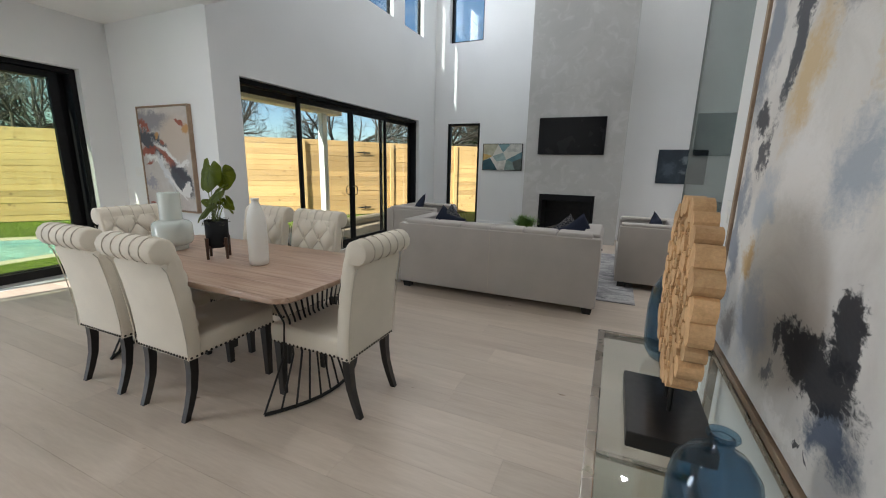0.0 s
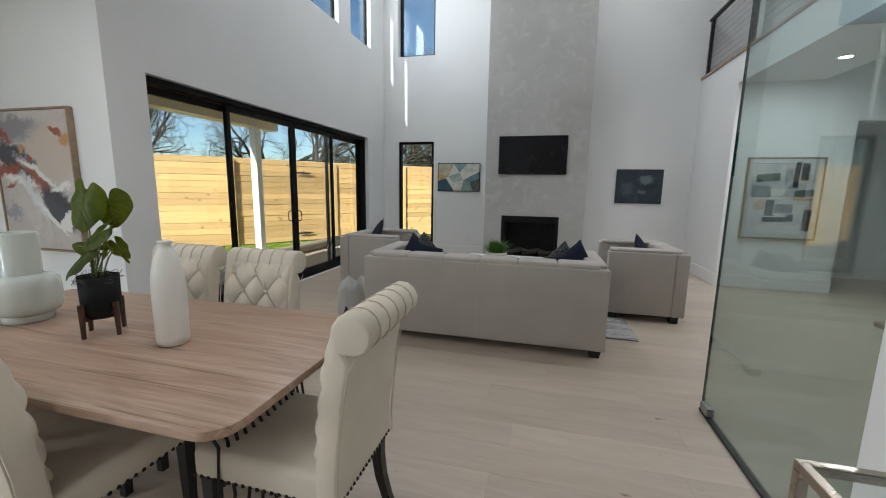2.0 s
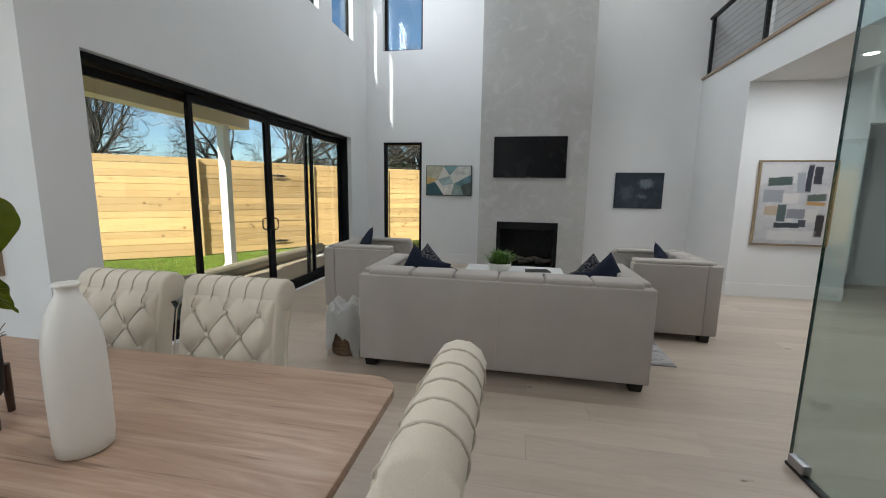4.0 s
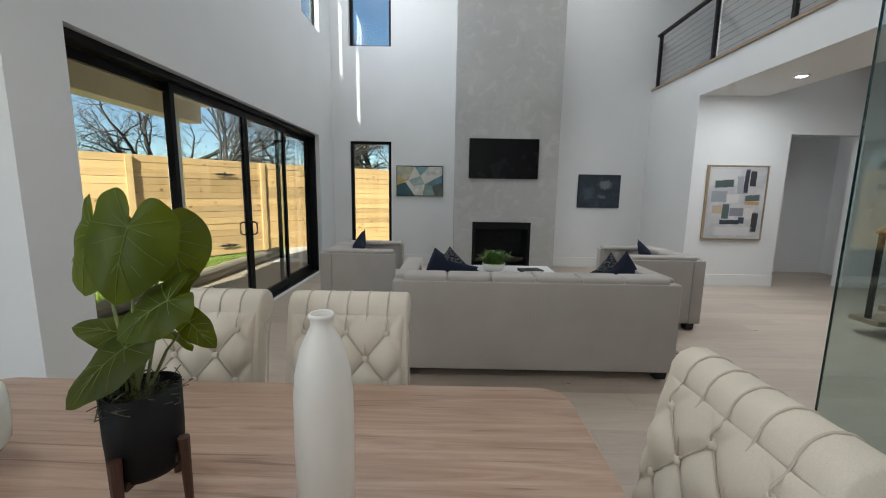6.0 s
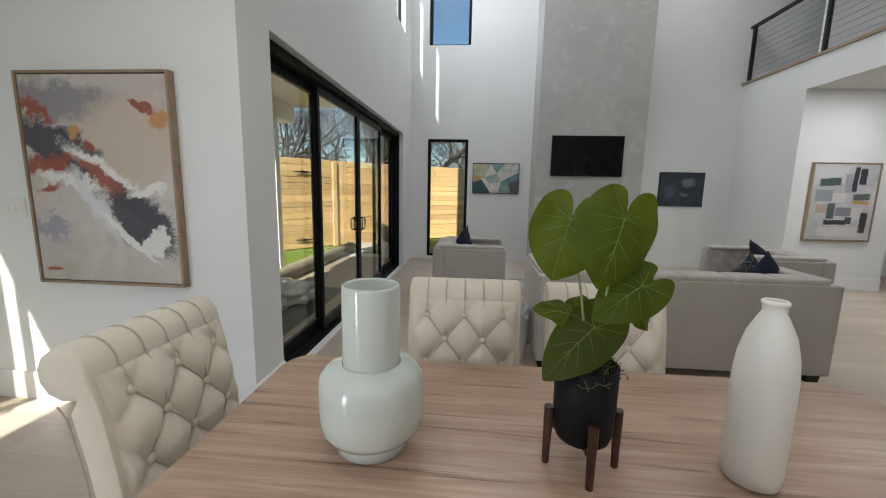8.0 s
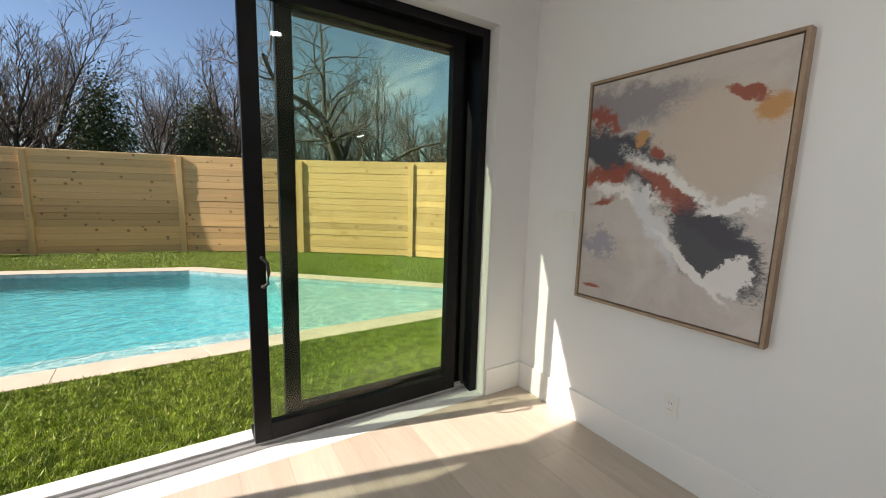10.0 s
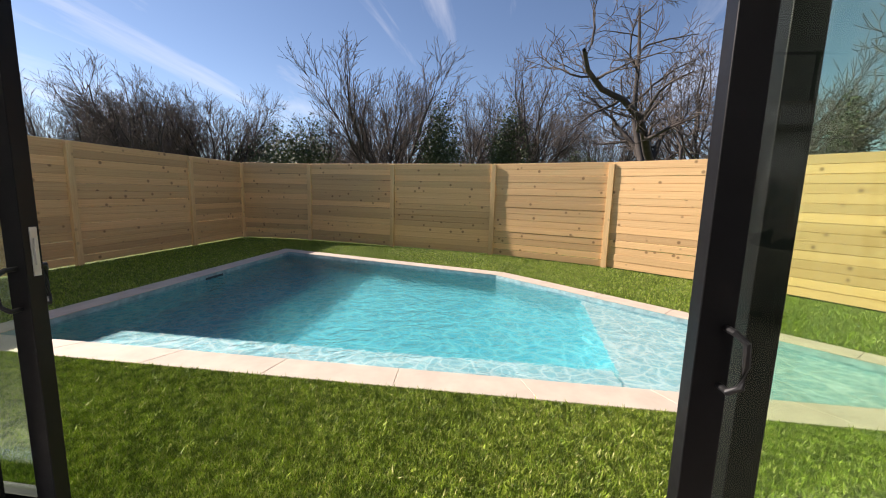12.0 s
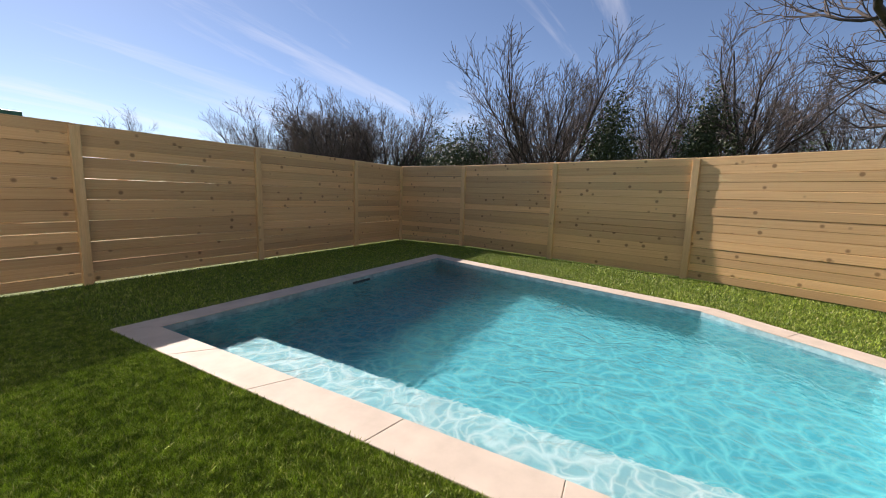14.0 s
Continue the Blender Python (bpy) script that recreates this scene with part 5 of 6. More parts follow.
P5 = canvas("blocky_grey_abstract_paint", ((0.42, 0.43, 0.45), (0.52, 0.52, 0.53), (0.62, 0.61, 0.60)), [
    (-0.20, 0.40, 0.24, 0.13, 0, (0.60, 0.60, 0.60), 0.2, 0.05), (-0.20, 0.30, 0.15, 0.06, -4, (0.05, 0.085, 0.075), 0.2, 0.05), (0.14, 0.34, 0.035, 0.19, 2, (0.02, 0.022, 0.04), 0.2, 0.04), (0.24, 0.38, 0.05, 0.12, 0, (0.02, 0.022, 0.035), 0.2, 0.05), (0.05, 0.28, 0.05, 0.14, -3, (0.34, 0.36, 0.40), 0.2, 0.04),
    (-0.26, 0.10, 0.13, 0.09, 0, (0.30, 0.32, 0.35), 0.2, 0.05), (-0.05, 0.07, 0.10, 0.07, 0, (0.64, 0.62, 0.60), 0.2, 0.05), (0.26, 0.08, 0.12, 0.05, -4, (0.09, 0.12, 0.10), 0.3, 0.05), (0.26, 0.00, 0.12, 0.025, 3, (0.50, 0.29, 0.10), 0.3, 0.04), (-0.27, -0.10, 0.09, 0.07, 0, (0.48, 0.38, 0.27), 0.3, 0.05),
    (-0.14, -0.13, 0.055, 0.12, 0, (0.07, 0.11, 0.105), 0.2, 0.04), (0.05, -0.14, 0.13, 0.07, 0, (0.22, 0.23, 0.26), 0.2, 0.05), (0.22, -0.16, 0.08, 0.09, 0, (0.62, 0.60, 0.57), 0.2, 0.05), (0.33, -0.30, 0.05, 0.16, 0, (0.03, 0.025, 0.025), 0.2, 0.04), (-0.06, -0.30, 0.16, 0.035, 0, (0.02, 0.03, 0.04), 0.2, 0.04), (0.12, -0.27, 0.05, 0.05, 0, (0.05, 0.06, 0.08), 0.2, 0.04), (0.0, -0.44, 0.30, 0.07, 0, (0.60, 0.59, 0.58), 0.3, 0.05)], square=True)
picture("painting", "blocky grey, black and ochre abstract in a pale gilt frame", pose(3.125, 8.0, 1.343), 0.935, 1.17, P5, GOLDFRAME, 0.018, 0.05)

tv = thing("television", "flat black wall-mounted television above the fireplace", "television", pose(-0.436, 8.75, 2.04))
part("housing", box((-0.61, -0.035, -0.345), (0.61, 0, 0.345), 0.006), BLACK, tv)
part("screen", box((-0.598, -0.038, -0.325), (0.598, -0.035, 0.335)), SCREEN, tv)
part("logo_bar", box((-0.03, -0.0395, -0.339), (0.03, -0.036, -0.333)), ALU, tv)


# ---- dining set ----
def tuft_pad(w, h, a, b, depth, crown=0.03, nx=36, nz=44):
    """A buttoned pad in the x-z plane, puffing towards +y; returns bmesh and its button places."""
    bm = bmesh.new()
    grid = []
    for j in range(nz + 1):
        rowv = []
        for i in range(nx + 1):
            x, z = (i / nx - 0.5) * w, j / nz * h
            u, v = x / a + z / b, x / a - z / b
            q = (abs(math.sin(math.pi * u)) * abs(math.sin(math.pi * v))) ** 0.6
            ex = min(1, (w / 2 - abs(x)) / 0.03) * min(1, max(0, (h - z) / crown) + 0.02)
            rowv.append(bm.verts.new((x, depth * (0.35 + 0.65 * q) * max(0.0, ex) ** 0.5, z)))
        grid.append(rowv)
    for j in range(nz):
        for i in range(nx):
            bm.faces.new((grid[j][i], grid[j][i + 1], grid[j + 1][i + 1], grid[j + 1][i]))
    spots = []
    for p in range(-6, 14):
        for q in range(-14, 6):
            x, z = (p + q) / 2 * a, (p - q) / 2 * b
            if abs(x) < w / 2 - 0.02 and 0.03 < z < h - 0.02:
                spots.append((x, z))
    return bm, spots


def dining_chair():
    """Faces +y; origin on the floor under the seat."""
    c = thing("dining_chair", "cream linen dining chair with tufted rolled back and nailhead trim", "chair", None, "chairs round the table")
    W = 0.455
    seat = box((-W / 2, -0.27, 0.36), (W / 2, 0.29, 0.475), 0.025, 3)
    for v in seat.verts:
        if v.co.z > 0.43:
            v.co.z += 0.018 * (1 - (v.co.x / 0.27) ** 2) * (1 - ((v.co.y - 0.02) / 0.32) ** 2)
    soft(part("seat", seat, LINEN, c), 50)
    # back: swept side profile with a scroll at the top
    front = [(-0.215, 0.44), (-0.225, 0.60), (-0.245, 0.75), (-0.265, 0.88), (-0.285, 0.96)]
    cy, cz, r = -0.355, 0.975, 0.068
    scroll = [(cy + r * math.cos(radians(t)), cz + r * math.sin(radians(t))) for t in (20, 50, 80, 110, 140, 170, 200, 230, 260, 290)]
    rear = [(-0.350, 0.88), (-0.325, 0.75), (-0.305, 0.60), (-0.295, 0.45), (-0.295, 0.355), (-0.225, 0.355)]
    back = prism(front + scroll + rear, 'x', -W / 2 - 0.005, W / 2 + 0.005)
    bevel_all(back, 0.012, 2, 50)
    soft(part("backrest", back, LINEN, c), 45)
    pad, spots = tuft_pad(W - 0.02, 0.44, 0.155, 0.19, 0.046, 0.13, 60, 56)

    def lean(p):
        z = p[2] + 0.53
        t = (z - 0.44) / 0.52
        return Vector((p[0], -0.222 - 0.062 * t ** 1.4 + p[1], z))

    def dip(z):
        # depth of the folds between the puffs
        return 0.046 * 0.47 * min(1, max(0, (0.44 - z) / 0.13) + 0.02) ** 0.5 + 0.002
    for v in pad.verts:
        v.co = lean(v.co)
    part("tufted_pad", pad, LINEN, c, "diamond-tufted cushioned front", smooth=True)
    bt = bmesh.new()
    bmesh.ops.create_uvsphere(bt, u_segments=10, v_segments=6, radius=0.0135)
    for v in bt.verts:
        v.co.y *= 0.6
    bme = bpy.data.meshes.new("button")
    bt.to_mesh(bme)
    bt.free()
    bme.materials.append(LINEN)
    bme.polygons.foreach_set("use_smooth", [True] * len(bme.polygons))
    for x, z in spots:
        o = new("button", bme)
        o.parent = c
        o.location = lean((x, dip(z), z))
    # fold lines between the buttons
    for x, z in spots:
        for dx in (-0.0775, 0.0775):
            x2, z2 = x + dx, z + 0.095
            if abs(x2) < W / 2 - 0.03 and z2 < 0.435:
                pts = [lean((x + (x2 - x) * k / 6, dip(z + (z2 - z) * k / 6), z + (z2 - z) * k / 6)) for k in range(7)]
                part("seam", tube(pts, 0.0032, 6), PIPING, c, smooth=True)
        if z + 0.19 > 0.44:
            part("seam", tube([*[lean((x, dip(z + (0.43 - z) * k / 5) + 0.012 * math.sin(math.pi * k / 5), z + (0.43 - z) * k / 5)) for k in range(6)], *[(x, -0.355 + 0.0685 * math.cos(radians(q)), 0.975 + 0.0685 * math.sin(radians(q))) for q in range(10, 250, 12)]], 0.0030, 6), PIPING, c, smooth=True)
    for s in (-1, 1):
        part("edge_cord", tube([(s * (W / 2 + 0.007), y, z) for y, z in [(-0.300, 0.36), (-0.300, 0.47), (-0.310, 0.60), (-0.330, 0.75), (-0.352, 0.87), (-0.372, 0.90)]], 0.003, 5), PIPING, c)
    nails = bmesh.new()

    def nail(x, y, z, nx_, ny_):
        m = Matrix.Translation((x, y, z)) @ Vector((nx_, ny_, 0)).to_track_quat('Z', 'Y').to_matrix().to_4x4()
        bmesh.ops.create_cone(nails, cap_ends=True, segments=8, radius1=0.0085, radius2=0.004, depth=0.006, matrix=m)
    for k in range(18):
        x = -W / 2 + 0.02 + (W - 0.04) * k / 17
        nail(x, 0.292, 0.372, 0, 1)
        nail(x, -0.298, 0.372, 0, -1)
    for k in range(20):
        y = -0.28 + 0.56 * k / 19
        nail(W / 2 + (0.006 if y < -0.2 else 0.002), y, 0.372, 1, 0)
        nail(-W / 2 - (0.006 if y < -0.2 else 0.002), y, 0.372, -1, 0)
    part("nailhead_trim", nails, NAIL, c, "row of dark bronze nailheads")
    for x in (-W / 2 + 0.042, W / 2 - 0.042):
        leg = bmesh.new()
        rings = []
        for y, z, w in ((-0.325, 0.0, 0.016), (-0.296, 0.08, 0.018), (-0.270, 0.17, 0.020), (-0.257, 0.27, 0.022), (-0.255, 0.36, 0.024)):
            rings.append([leg.verts.new((x + sx * w, y + sy * w, z)) for sx, sy in ((-1, -1), (1, -1), (1, 1), (-1, 1))])
        for p, q in zip(rings, rings[1:]):
            for i in range(4):
                leg.faces.new((p[i], p[(i + 1) % 4], q[(i + 1) % 4], q[i]))
        leg.faces.new(rings[0][::-1]); leg.faces.new(rings[-1])
        bevel_all(leg, 0.004, 1, 60)
        part("leg", leg, LEGWOOD, c)
        leg = bmesh.new()
        rings = []
        for z, w in ((0.0, 0.017), (0.18, 0.021), (0.36, 0.025)):
            rings.append([leg.verts.new((x + sx * w, 0.25 + sy * w, z)) for sx, sy in ((-1, -1), (1, -1), (1, 1), (-1, 1))])
        for p, q in zip(rings, rings[1:]):
            for i in range(4):
                leg.faces.new((p[i], p[(i + 1) % 4], q[(i + 1) % 4], q[i]))
        leg.faces.new(rings[0][::-1]); leg.faces.new(rings[-1])
        bevel_all(leg, 0.004, 1, 60)
        part("leg", leg, LEGWOOD, c)
    return c


chair = dining_chair()
chair.matrix_basis = pose(-1.09, 2.53, 0, 0, 0, 90)
for x, y, a in ((-1.80, 2.23, 0), (-2.42, 2.235, 0.5), (-1.79, 2.90, 180), (-2.36, 2.905, 180.5), (-2.915, 2.625, -90)):
    copy_thing(chair, pose(x, y, 0, 0, 0, a))

table = thing("dining_table", "blond wood dining table with a black iron rod base", "table", pose(-2.01, 2.552, 0))
tw, td, rc = 1.02, 0.498, 0.10
outline = []
for sx, sy, a0 in ((1, 1, 0), (-1, 1, 90), (-1, -1, 180), (1, -1, 270)):
    for k in range(9):
        a = radians(a0 + 90 * k / 8)
        outline.append((sx * (tw - rc) + rc * math.cos(a), sy * (td - rc) + rc * math.sin(a)))
tb_ = prism(outline, 'z', 0.728, 0.76)
bevel_all(tb_, 0.005, 2, 60)
soft(part("tabletop", tb_, TABLETOP, table), 40)
for sx in (-1, 1):
    cxx = sx * 0.76
    ped = part("pedestal", tube([(cxx + sx * 0.17 - sx * 0.18 * (k / 12 - 0.5) ** 2 * 4, -0.43 + 0.86 * k / 12, 0.012) for k in range(13)], 0.011, 8), IRON, table, "bent iron foot bar")
    part("top_bar", box((cxx - 0.03, -0.36, 0.716), (cxx + 0.03, 0.36, 0.728)), IRON, ped)
    for k in range(13):
        t = k / 12
        f = -0.43 + 0.86 * t
        yt = -0.34 + 0.68 * t
        xb = cxx + sx * 0.17 - sx * 0.18 * (t - 0.5) ** 2 * 4
        xt = cxx - sx * 0.02
        waist = 0.62
        part("rod", tube([(xb, f, 0.012), (cxx + (xb - cxx) * 0.55, f * waist, 0.30), (cxx + (xt - cxx) * 0.5, yt * 0.72, 0.50), (xt, yt, 0.718)], 0.0065, 6), IRON, ped)

vase = thing("bottle_vase", "tall matt white ceramic bottle vase on the table", "vase", pose(-1.665, 2.515, 0.76))
vb_ = part("body", lathe([(0.045, 0.0), (0.053, 0.006), (0.056, 0.04), (0.057, 0.16), (0.056, 0.26), (0.052, 0.31), (0.042, 0.36), (0.028, 0.395), (0.021, 0.41), (0.021, 0.425), (0.0235, 0.432), (0.021, 0.435), (0.017, 0.43), (0.016, 0.40), (0.03, 0.36), (0.02, 0.34), (0.0005, 0.34)], 40, True), WHITECERAMIC, vase, smooth=True)
vb_.scale = (1.08, 1.08, 0.99)
part("lip", lathe([(0.0205, 0.421), (0.0255, 0.424), (0.0262, 0.430), (0.023, 0.4335), (0.0195, 0.431), (0.0205, 0.421)], 32, False), WHITECERAMIC, vase, smooth=True)
cel = thing("celadon_vase", "stepped pale celadon glass vase on the dining table", "vase", pose(-2.58, 2.545, 0.76))
part("foot", lathe([(0.085, 0.0), (0.092, 0.004), (0.094, 0.03), (0.09, 0.035)], 40), CELADON, cel, smooth=True)
part("belly", lathe([(0.09, 0.035), (0.115, 0.045), (0.128, 0.065), (0.132, 0.10), (0.132, 0.16), (0.128, 0.195), (0.112, 0.213), (0.085, 0.222), (0.074, 0.226)], 40, False), CELADON, cel, smooth=True)
part("neck", lathe([(0.072, 0.222), (0.072, 0.42), (0.070, 0.426), (0.064, 0.426), (0.063, 0.42), (0.063, 0.24), (0.0005, 0.238)], 40, False), CELADON, cel, smooth=True)


# ---- potted plant ----
LEAF_EDGE = ((0, 1.0), (6, 0.95), (18, 0.86), (35, 0.78), (60, 0.69), (90, 0.62), (120, 0.58), (145, 0.52), (163, 0.40), (174, 0.20), (180, 0.05))


def leaf_mesh(parent, base, tip, width, normal, curl=0.22):
    """A heart-shaped blade that hangs from its stalk at base, cupped along the midrib, with raised veins."""
    base, tip, nrm = Vector(base), Vector(tip), Vector(normal).normalized()
    ax = tip - base
    L = ax.length
    ax.normalize()
    side = ax.cross(nrm).normalized()
    up = side.cross(ax)
    wide = width / (2 * 0.62 * L)

    def at(r, deg):
        # r from the stalk 0 to the rim 1, deg from the tip's direction
        q = np.interp(abs(deg), [e[0] for e in LEAF_EDGE], [e[1] for e in LEAF_EDGE]) * L * r
        u, v = q * math.cos(radians(deg)), q * math.sin(radians(deg)) * wide
        rise = 0.16 * abs(v) - curl * u * abs(u) / L - 1.6 * v * v / max(L, 0.01) * 0.5 + 0.004 * r * r * math.sin(radians(deg) * 7)
        return base + ax * u + side * v + up * rise
    bm = bmesh.new()
    nr, na = 7, 48
    mid = bm.verts.new(base)
    rings = [[bm.verts.new(at((i + 1) / nr, -180 + 360 * k / na)) for k in range(na)] for i in range(nr)]
    for k in range(na):
        bm.faces.new((mid, rings[0][k], rings[0][(k + 1) % na]))
        for i in range(nr - 1):
            bm.faces.new((rings[i][k], rings[i + 1][k], rings[i + 1][(k + 1) % na], rings[i][(k + 1) % na]))
    bmesh.ops.recalc_face_normals(bm, faces=bm.faces)
    lf = part("leaf", bm, LEAF, parent, smooth=True)
    vb = bmesh.new()
    for e in (up * 0.0006, up * -0.0006):
        add_tube(vb, [at(0.02 + 0.096 * k, 0) + e for k in range(11)], [0.0016 - 0.0012 * k / 10 for k in range(11)], 5)
        for deg in (14, 32, 56, 84, 114, 142):
            for sg in (-1, 1):
                foot = max(0.0, 0.55 - deg * 0.008)
                a = at(foot, 0)
                b = at(0.92, sg * deg)
                pts = []
                for q in (0, 0.25, 0.5, 0.75, 1):
                    p = a.lerp(b, q)
                    w = p - base
                    u, v = w.dot(ax), w.dot(side)
                    rise = 0.16 * abs(v) - curl * u * abs(u) / L - 0.8 * v * v / max(L, 0.01)
                    pts.append(base + ax * u + side * v + up * rise + e)
                add_tube(vb, pts, [0.0009, 0.0008, 0.0007, 0.0005, 0.0003], 4)
    part("vein", vb, VEIN, lf)
    return lf


plant = thing("potted_plant", "broad-leaved green plant in a black pot on a wooden stand", "plant", pose(-2.055, 2.52, 0.76))
pot = part("pot", lathe([(0.045, 0.075), (0.062, 0.08), (0.068, 0.10), (0.071, 0.16), (0.072, 0.262), (0.066, 0.262), (0.065, 0.235), (0.0005, 0.232)], 36), POTBLACK, plant, smooth=True)
stand = part("stand", boxes(((-0.072, -0.011, 0.095), (0.072, 0.011, 0.113)), ((-0.011, -0.072, 0.072), (0.011, 0.072, 0.090)), bevel=0.002), STANDWOOD, plant)
for k in range(4):
    a = radians(90 * k)
    leg = part("leg", tube([(0.083 * math.cos(a), 0.083 * math.sin(a), 0.0), (0.081 * math.cos(a), 0.081 * math.sin(a), 0.148)], [0.0085, 0.012], 10), STANDWOOD, stand)
mossb = bmesh.new()
rm = random.Random(8)
for k in range(120):
    a, r = rm.uniform(0, 6.28), rm.uniform(0, 0.06)
    p = Vector((r * math.cos(a), r * math.sin(a), 0.235))
    pts = [p]
    for q in range(5):
        p = p + Vector((rm.gauss(0, .012), rm.gauss(0, .012), rm.gauss(0.004, .009)))
        p.z = max(p.z, 0.236)
        pts.append(p.copy())
    add_tube(mossb, pts, 0.0012, 4, False)
part("moss", mossb, MOSS, plant)
for base, tip, w, nrm in (((-0.062, -0.005, 0.60), (-0.105, -0.03, 0.465), 0.18, (-0.35, -1, 0.15)), ((0.040, -0.04, 0.605), (0.000, -0.07, 0.455), 0.17, (0.1, -1, 0.15)), ((0.062, 0.035, 0.585), (0.098, 0.02, 0.475), 0.145, (0.55, -0.8, 0.1)),
                           ((0.055, 0.02, 0.455), (0.125, 0.0, 0.510), 0.115, (-0.2, -0.7, 0.7)), ((0.095, -0.03, 0.46), (-0.012, -0.06, 0.395), 0.12, (0.1, -0.75, 0.7)), ((0.100, 0.02, 0.40), (0.150, 0.02, 0.34), 0.060, (0.5, -1, 0.1)),
                           ((-0.035, 0.02, 0.37), (-0.125, -0.01, 0.405), 0.080, (-0.1, -0.6, 0.8)), ((0.000, -0.03, 0.36), (-0.120, -0.08, 0.262), 0.130, (-0.35, -0.8, 0.6)), ((-0.015, 0.05, 0.375), (-0.070, 0.08, 0.34), 0.080, (-0.2, -0.8, 0.6)), ((0.01, 0.06, 0.37), (0.045, 0.12, 0.31), 0.080, (0.2, 0.7, 0.6))):
    base, tip = Vector(base), Vector(tip)
    leaf_mesh(plant, base, tip, w, nrm)
    root = Vector((rm.uniform(-.02, .02), rm.uniform(-.02, .02), 0.235))
    b = Vector(base)
    part("stalk", tube([root, root.lerp(b, 0.5) + Vector((0, 0, 0.02)), b], [0.0035, 0.003, 0.002], 6), STALK, plant)


# ---- sofas and armchairs ----
def upholstered(name, label, category, w, d, h, hb, arm, seats, m, group=""):
    """A square tuxedo-style seat facing +y with its back at y = 0; origin on the floor in the middle of its back."""
    s = thing(name, label, category, m, group)
    z0 = 0.075
    soft(part("base", box((-w / 2 + arm + 0.001, 0.131, z0), (w / 2 - arm - 0.001, d - 0.002, 0.30), 0.012, 2), GREIGE, s), 50)
    soft(part("back_panel", box((-w / 2, 0.0, z0), (w / 2, 0.13, h), 0.014, 3), GREIGE, s), 50)
    for sx in (-1, 1):
        soft(part("arm", box((sx * (w / 2 - 0.001), 0.1305, z0), (sx * (w / 2 - arm), d - 0.001, h), 0.014, 3), GREIGE, s), 50)
        pad, _ = tuft_pad(d - 0.20, h - 0.42, 0.16, 0.17, 0.045, nx=24, nz=16)
        for v in pad.verts:
            x, y, z = v.co
            v.co = Vector((sx * (w / 2 - arm - y - 0.002), 0.14 + (d - 0.2) / 2 + x, 0.42 + z))
        part("arm_padding", pad, GREIGE, s, "button-tufted inner arm", smooth=True)
        roll_ = box((sx * (w / 2 - 0.015), 0.08, h - 0.012), (sx * (w / 2 - arm - 0.05), d - 0.02, h + 0.035), 0.02, 3)
        soft(part("arm_roll", roll_, GREIGE, s), 60)
    pad, spots = tuft_pad(w - 2 * arm, h - 0.40, 0.17, 0.20, 0.06, nx=48, nz=20)
    for v in pad.verts:
        x, y, z = v.co
        v.co = Vector((x, 0.20 + y, 0.43 + z))
    part("back_padding", pad, GREIGE, s, "button-tufted inner back", smooth=True)
    for k in range(seats * 2):
        x0 = -w / 2 + arm * 0.6 + (w - 1.2 * arm) * k / (seats * 2)
        x1 = x0 + (w - 1.2 * arm) / (seats * 2)
        b = box((x0 + 0.0005, 0.012, h - 0.05), (x1 - 0.0005, 0.24, hb), 0.028, 3)
        soft(part("back_roll", b, GREIGE, s), 60)
    for k in range(seats):
        cw = (w - 2 * arm - 0.10) / seats
        x0 = -w / 2 + arm + 0.05 + cw * k
        b = box((x0 + 0.003, 0.26, 0.301), (x0 + cw - 0.003, d + 0.01, 0.45), 0.03, 3)
        for v in b.verts:
            if v.co.z > 0.40:
                v.co.z += 0.02 * math.cos((v.co.x - x0 - cw / 2) / cw * 2.6)
        soft(part("seat_cushion", b, GREIGE, s), 60)
    part("seam", tube([(0.0, -0.001, 0.09), (0.0, -0.001, h - 0.02)], 0.0018, 5), PIPING, s)
    for sx in (-1, 1):
        for y in (0.05, d - 0.12):
            part("foot", prism([(sx * (w / 2 - 0.02), 0.076), (sx * (w / 2 - 0.13), 0.076), (sx * (w / 2 - 0.115), 0.0), (sx * (w / 2 - 0.035), 0.0)], 'y', y, y + 0.08), LEGWOOD, s)
    return s


upholstered("sofa", "greige velvet three-seat sofa with tufted inner back", "sofa", 2.19, 0.90, 0.775, 0.815, 0.13, 3, pose(-0.725, 4.615, 0))
upholstered("armchair", "greige velvet armchair with tufted inside, on the rug's edge", "armchair", 0.94, 0.82, 0.765, 0.79, 0.12, 1, pose(-2.80, 6.38, 0, 0, 0, -90), "armchairs facing across the rug")
upholstered("armchair", "greige velvet armchair with tufted inside, on the rug's edge", "armchair", 0.94, 0.80, 0.765, 0.79, 0.12, 1, pose(1.335, 6.28, 0, 0, 0, 90), "armchairs facing across the rug")


def make_weave():
    m = Mat("black_white_woven_cloth", 0.9, spec=0.2)
    v = m.coords()
    w = m.voronoi(v, 55)
    m.color(m.ramp(w, (0.42, (0.008, 0.010, 0.018)), (0.55, (0.10, 0.10, 0.105))))
    m.bump(w, 0.4, 0.003)
    return m.m


WEAVE = make_weave()


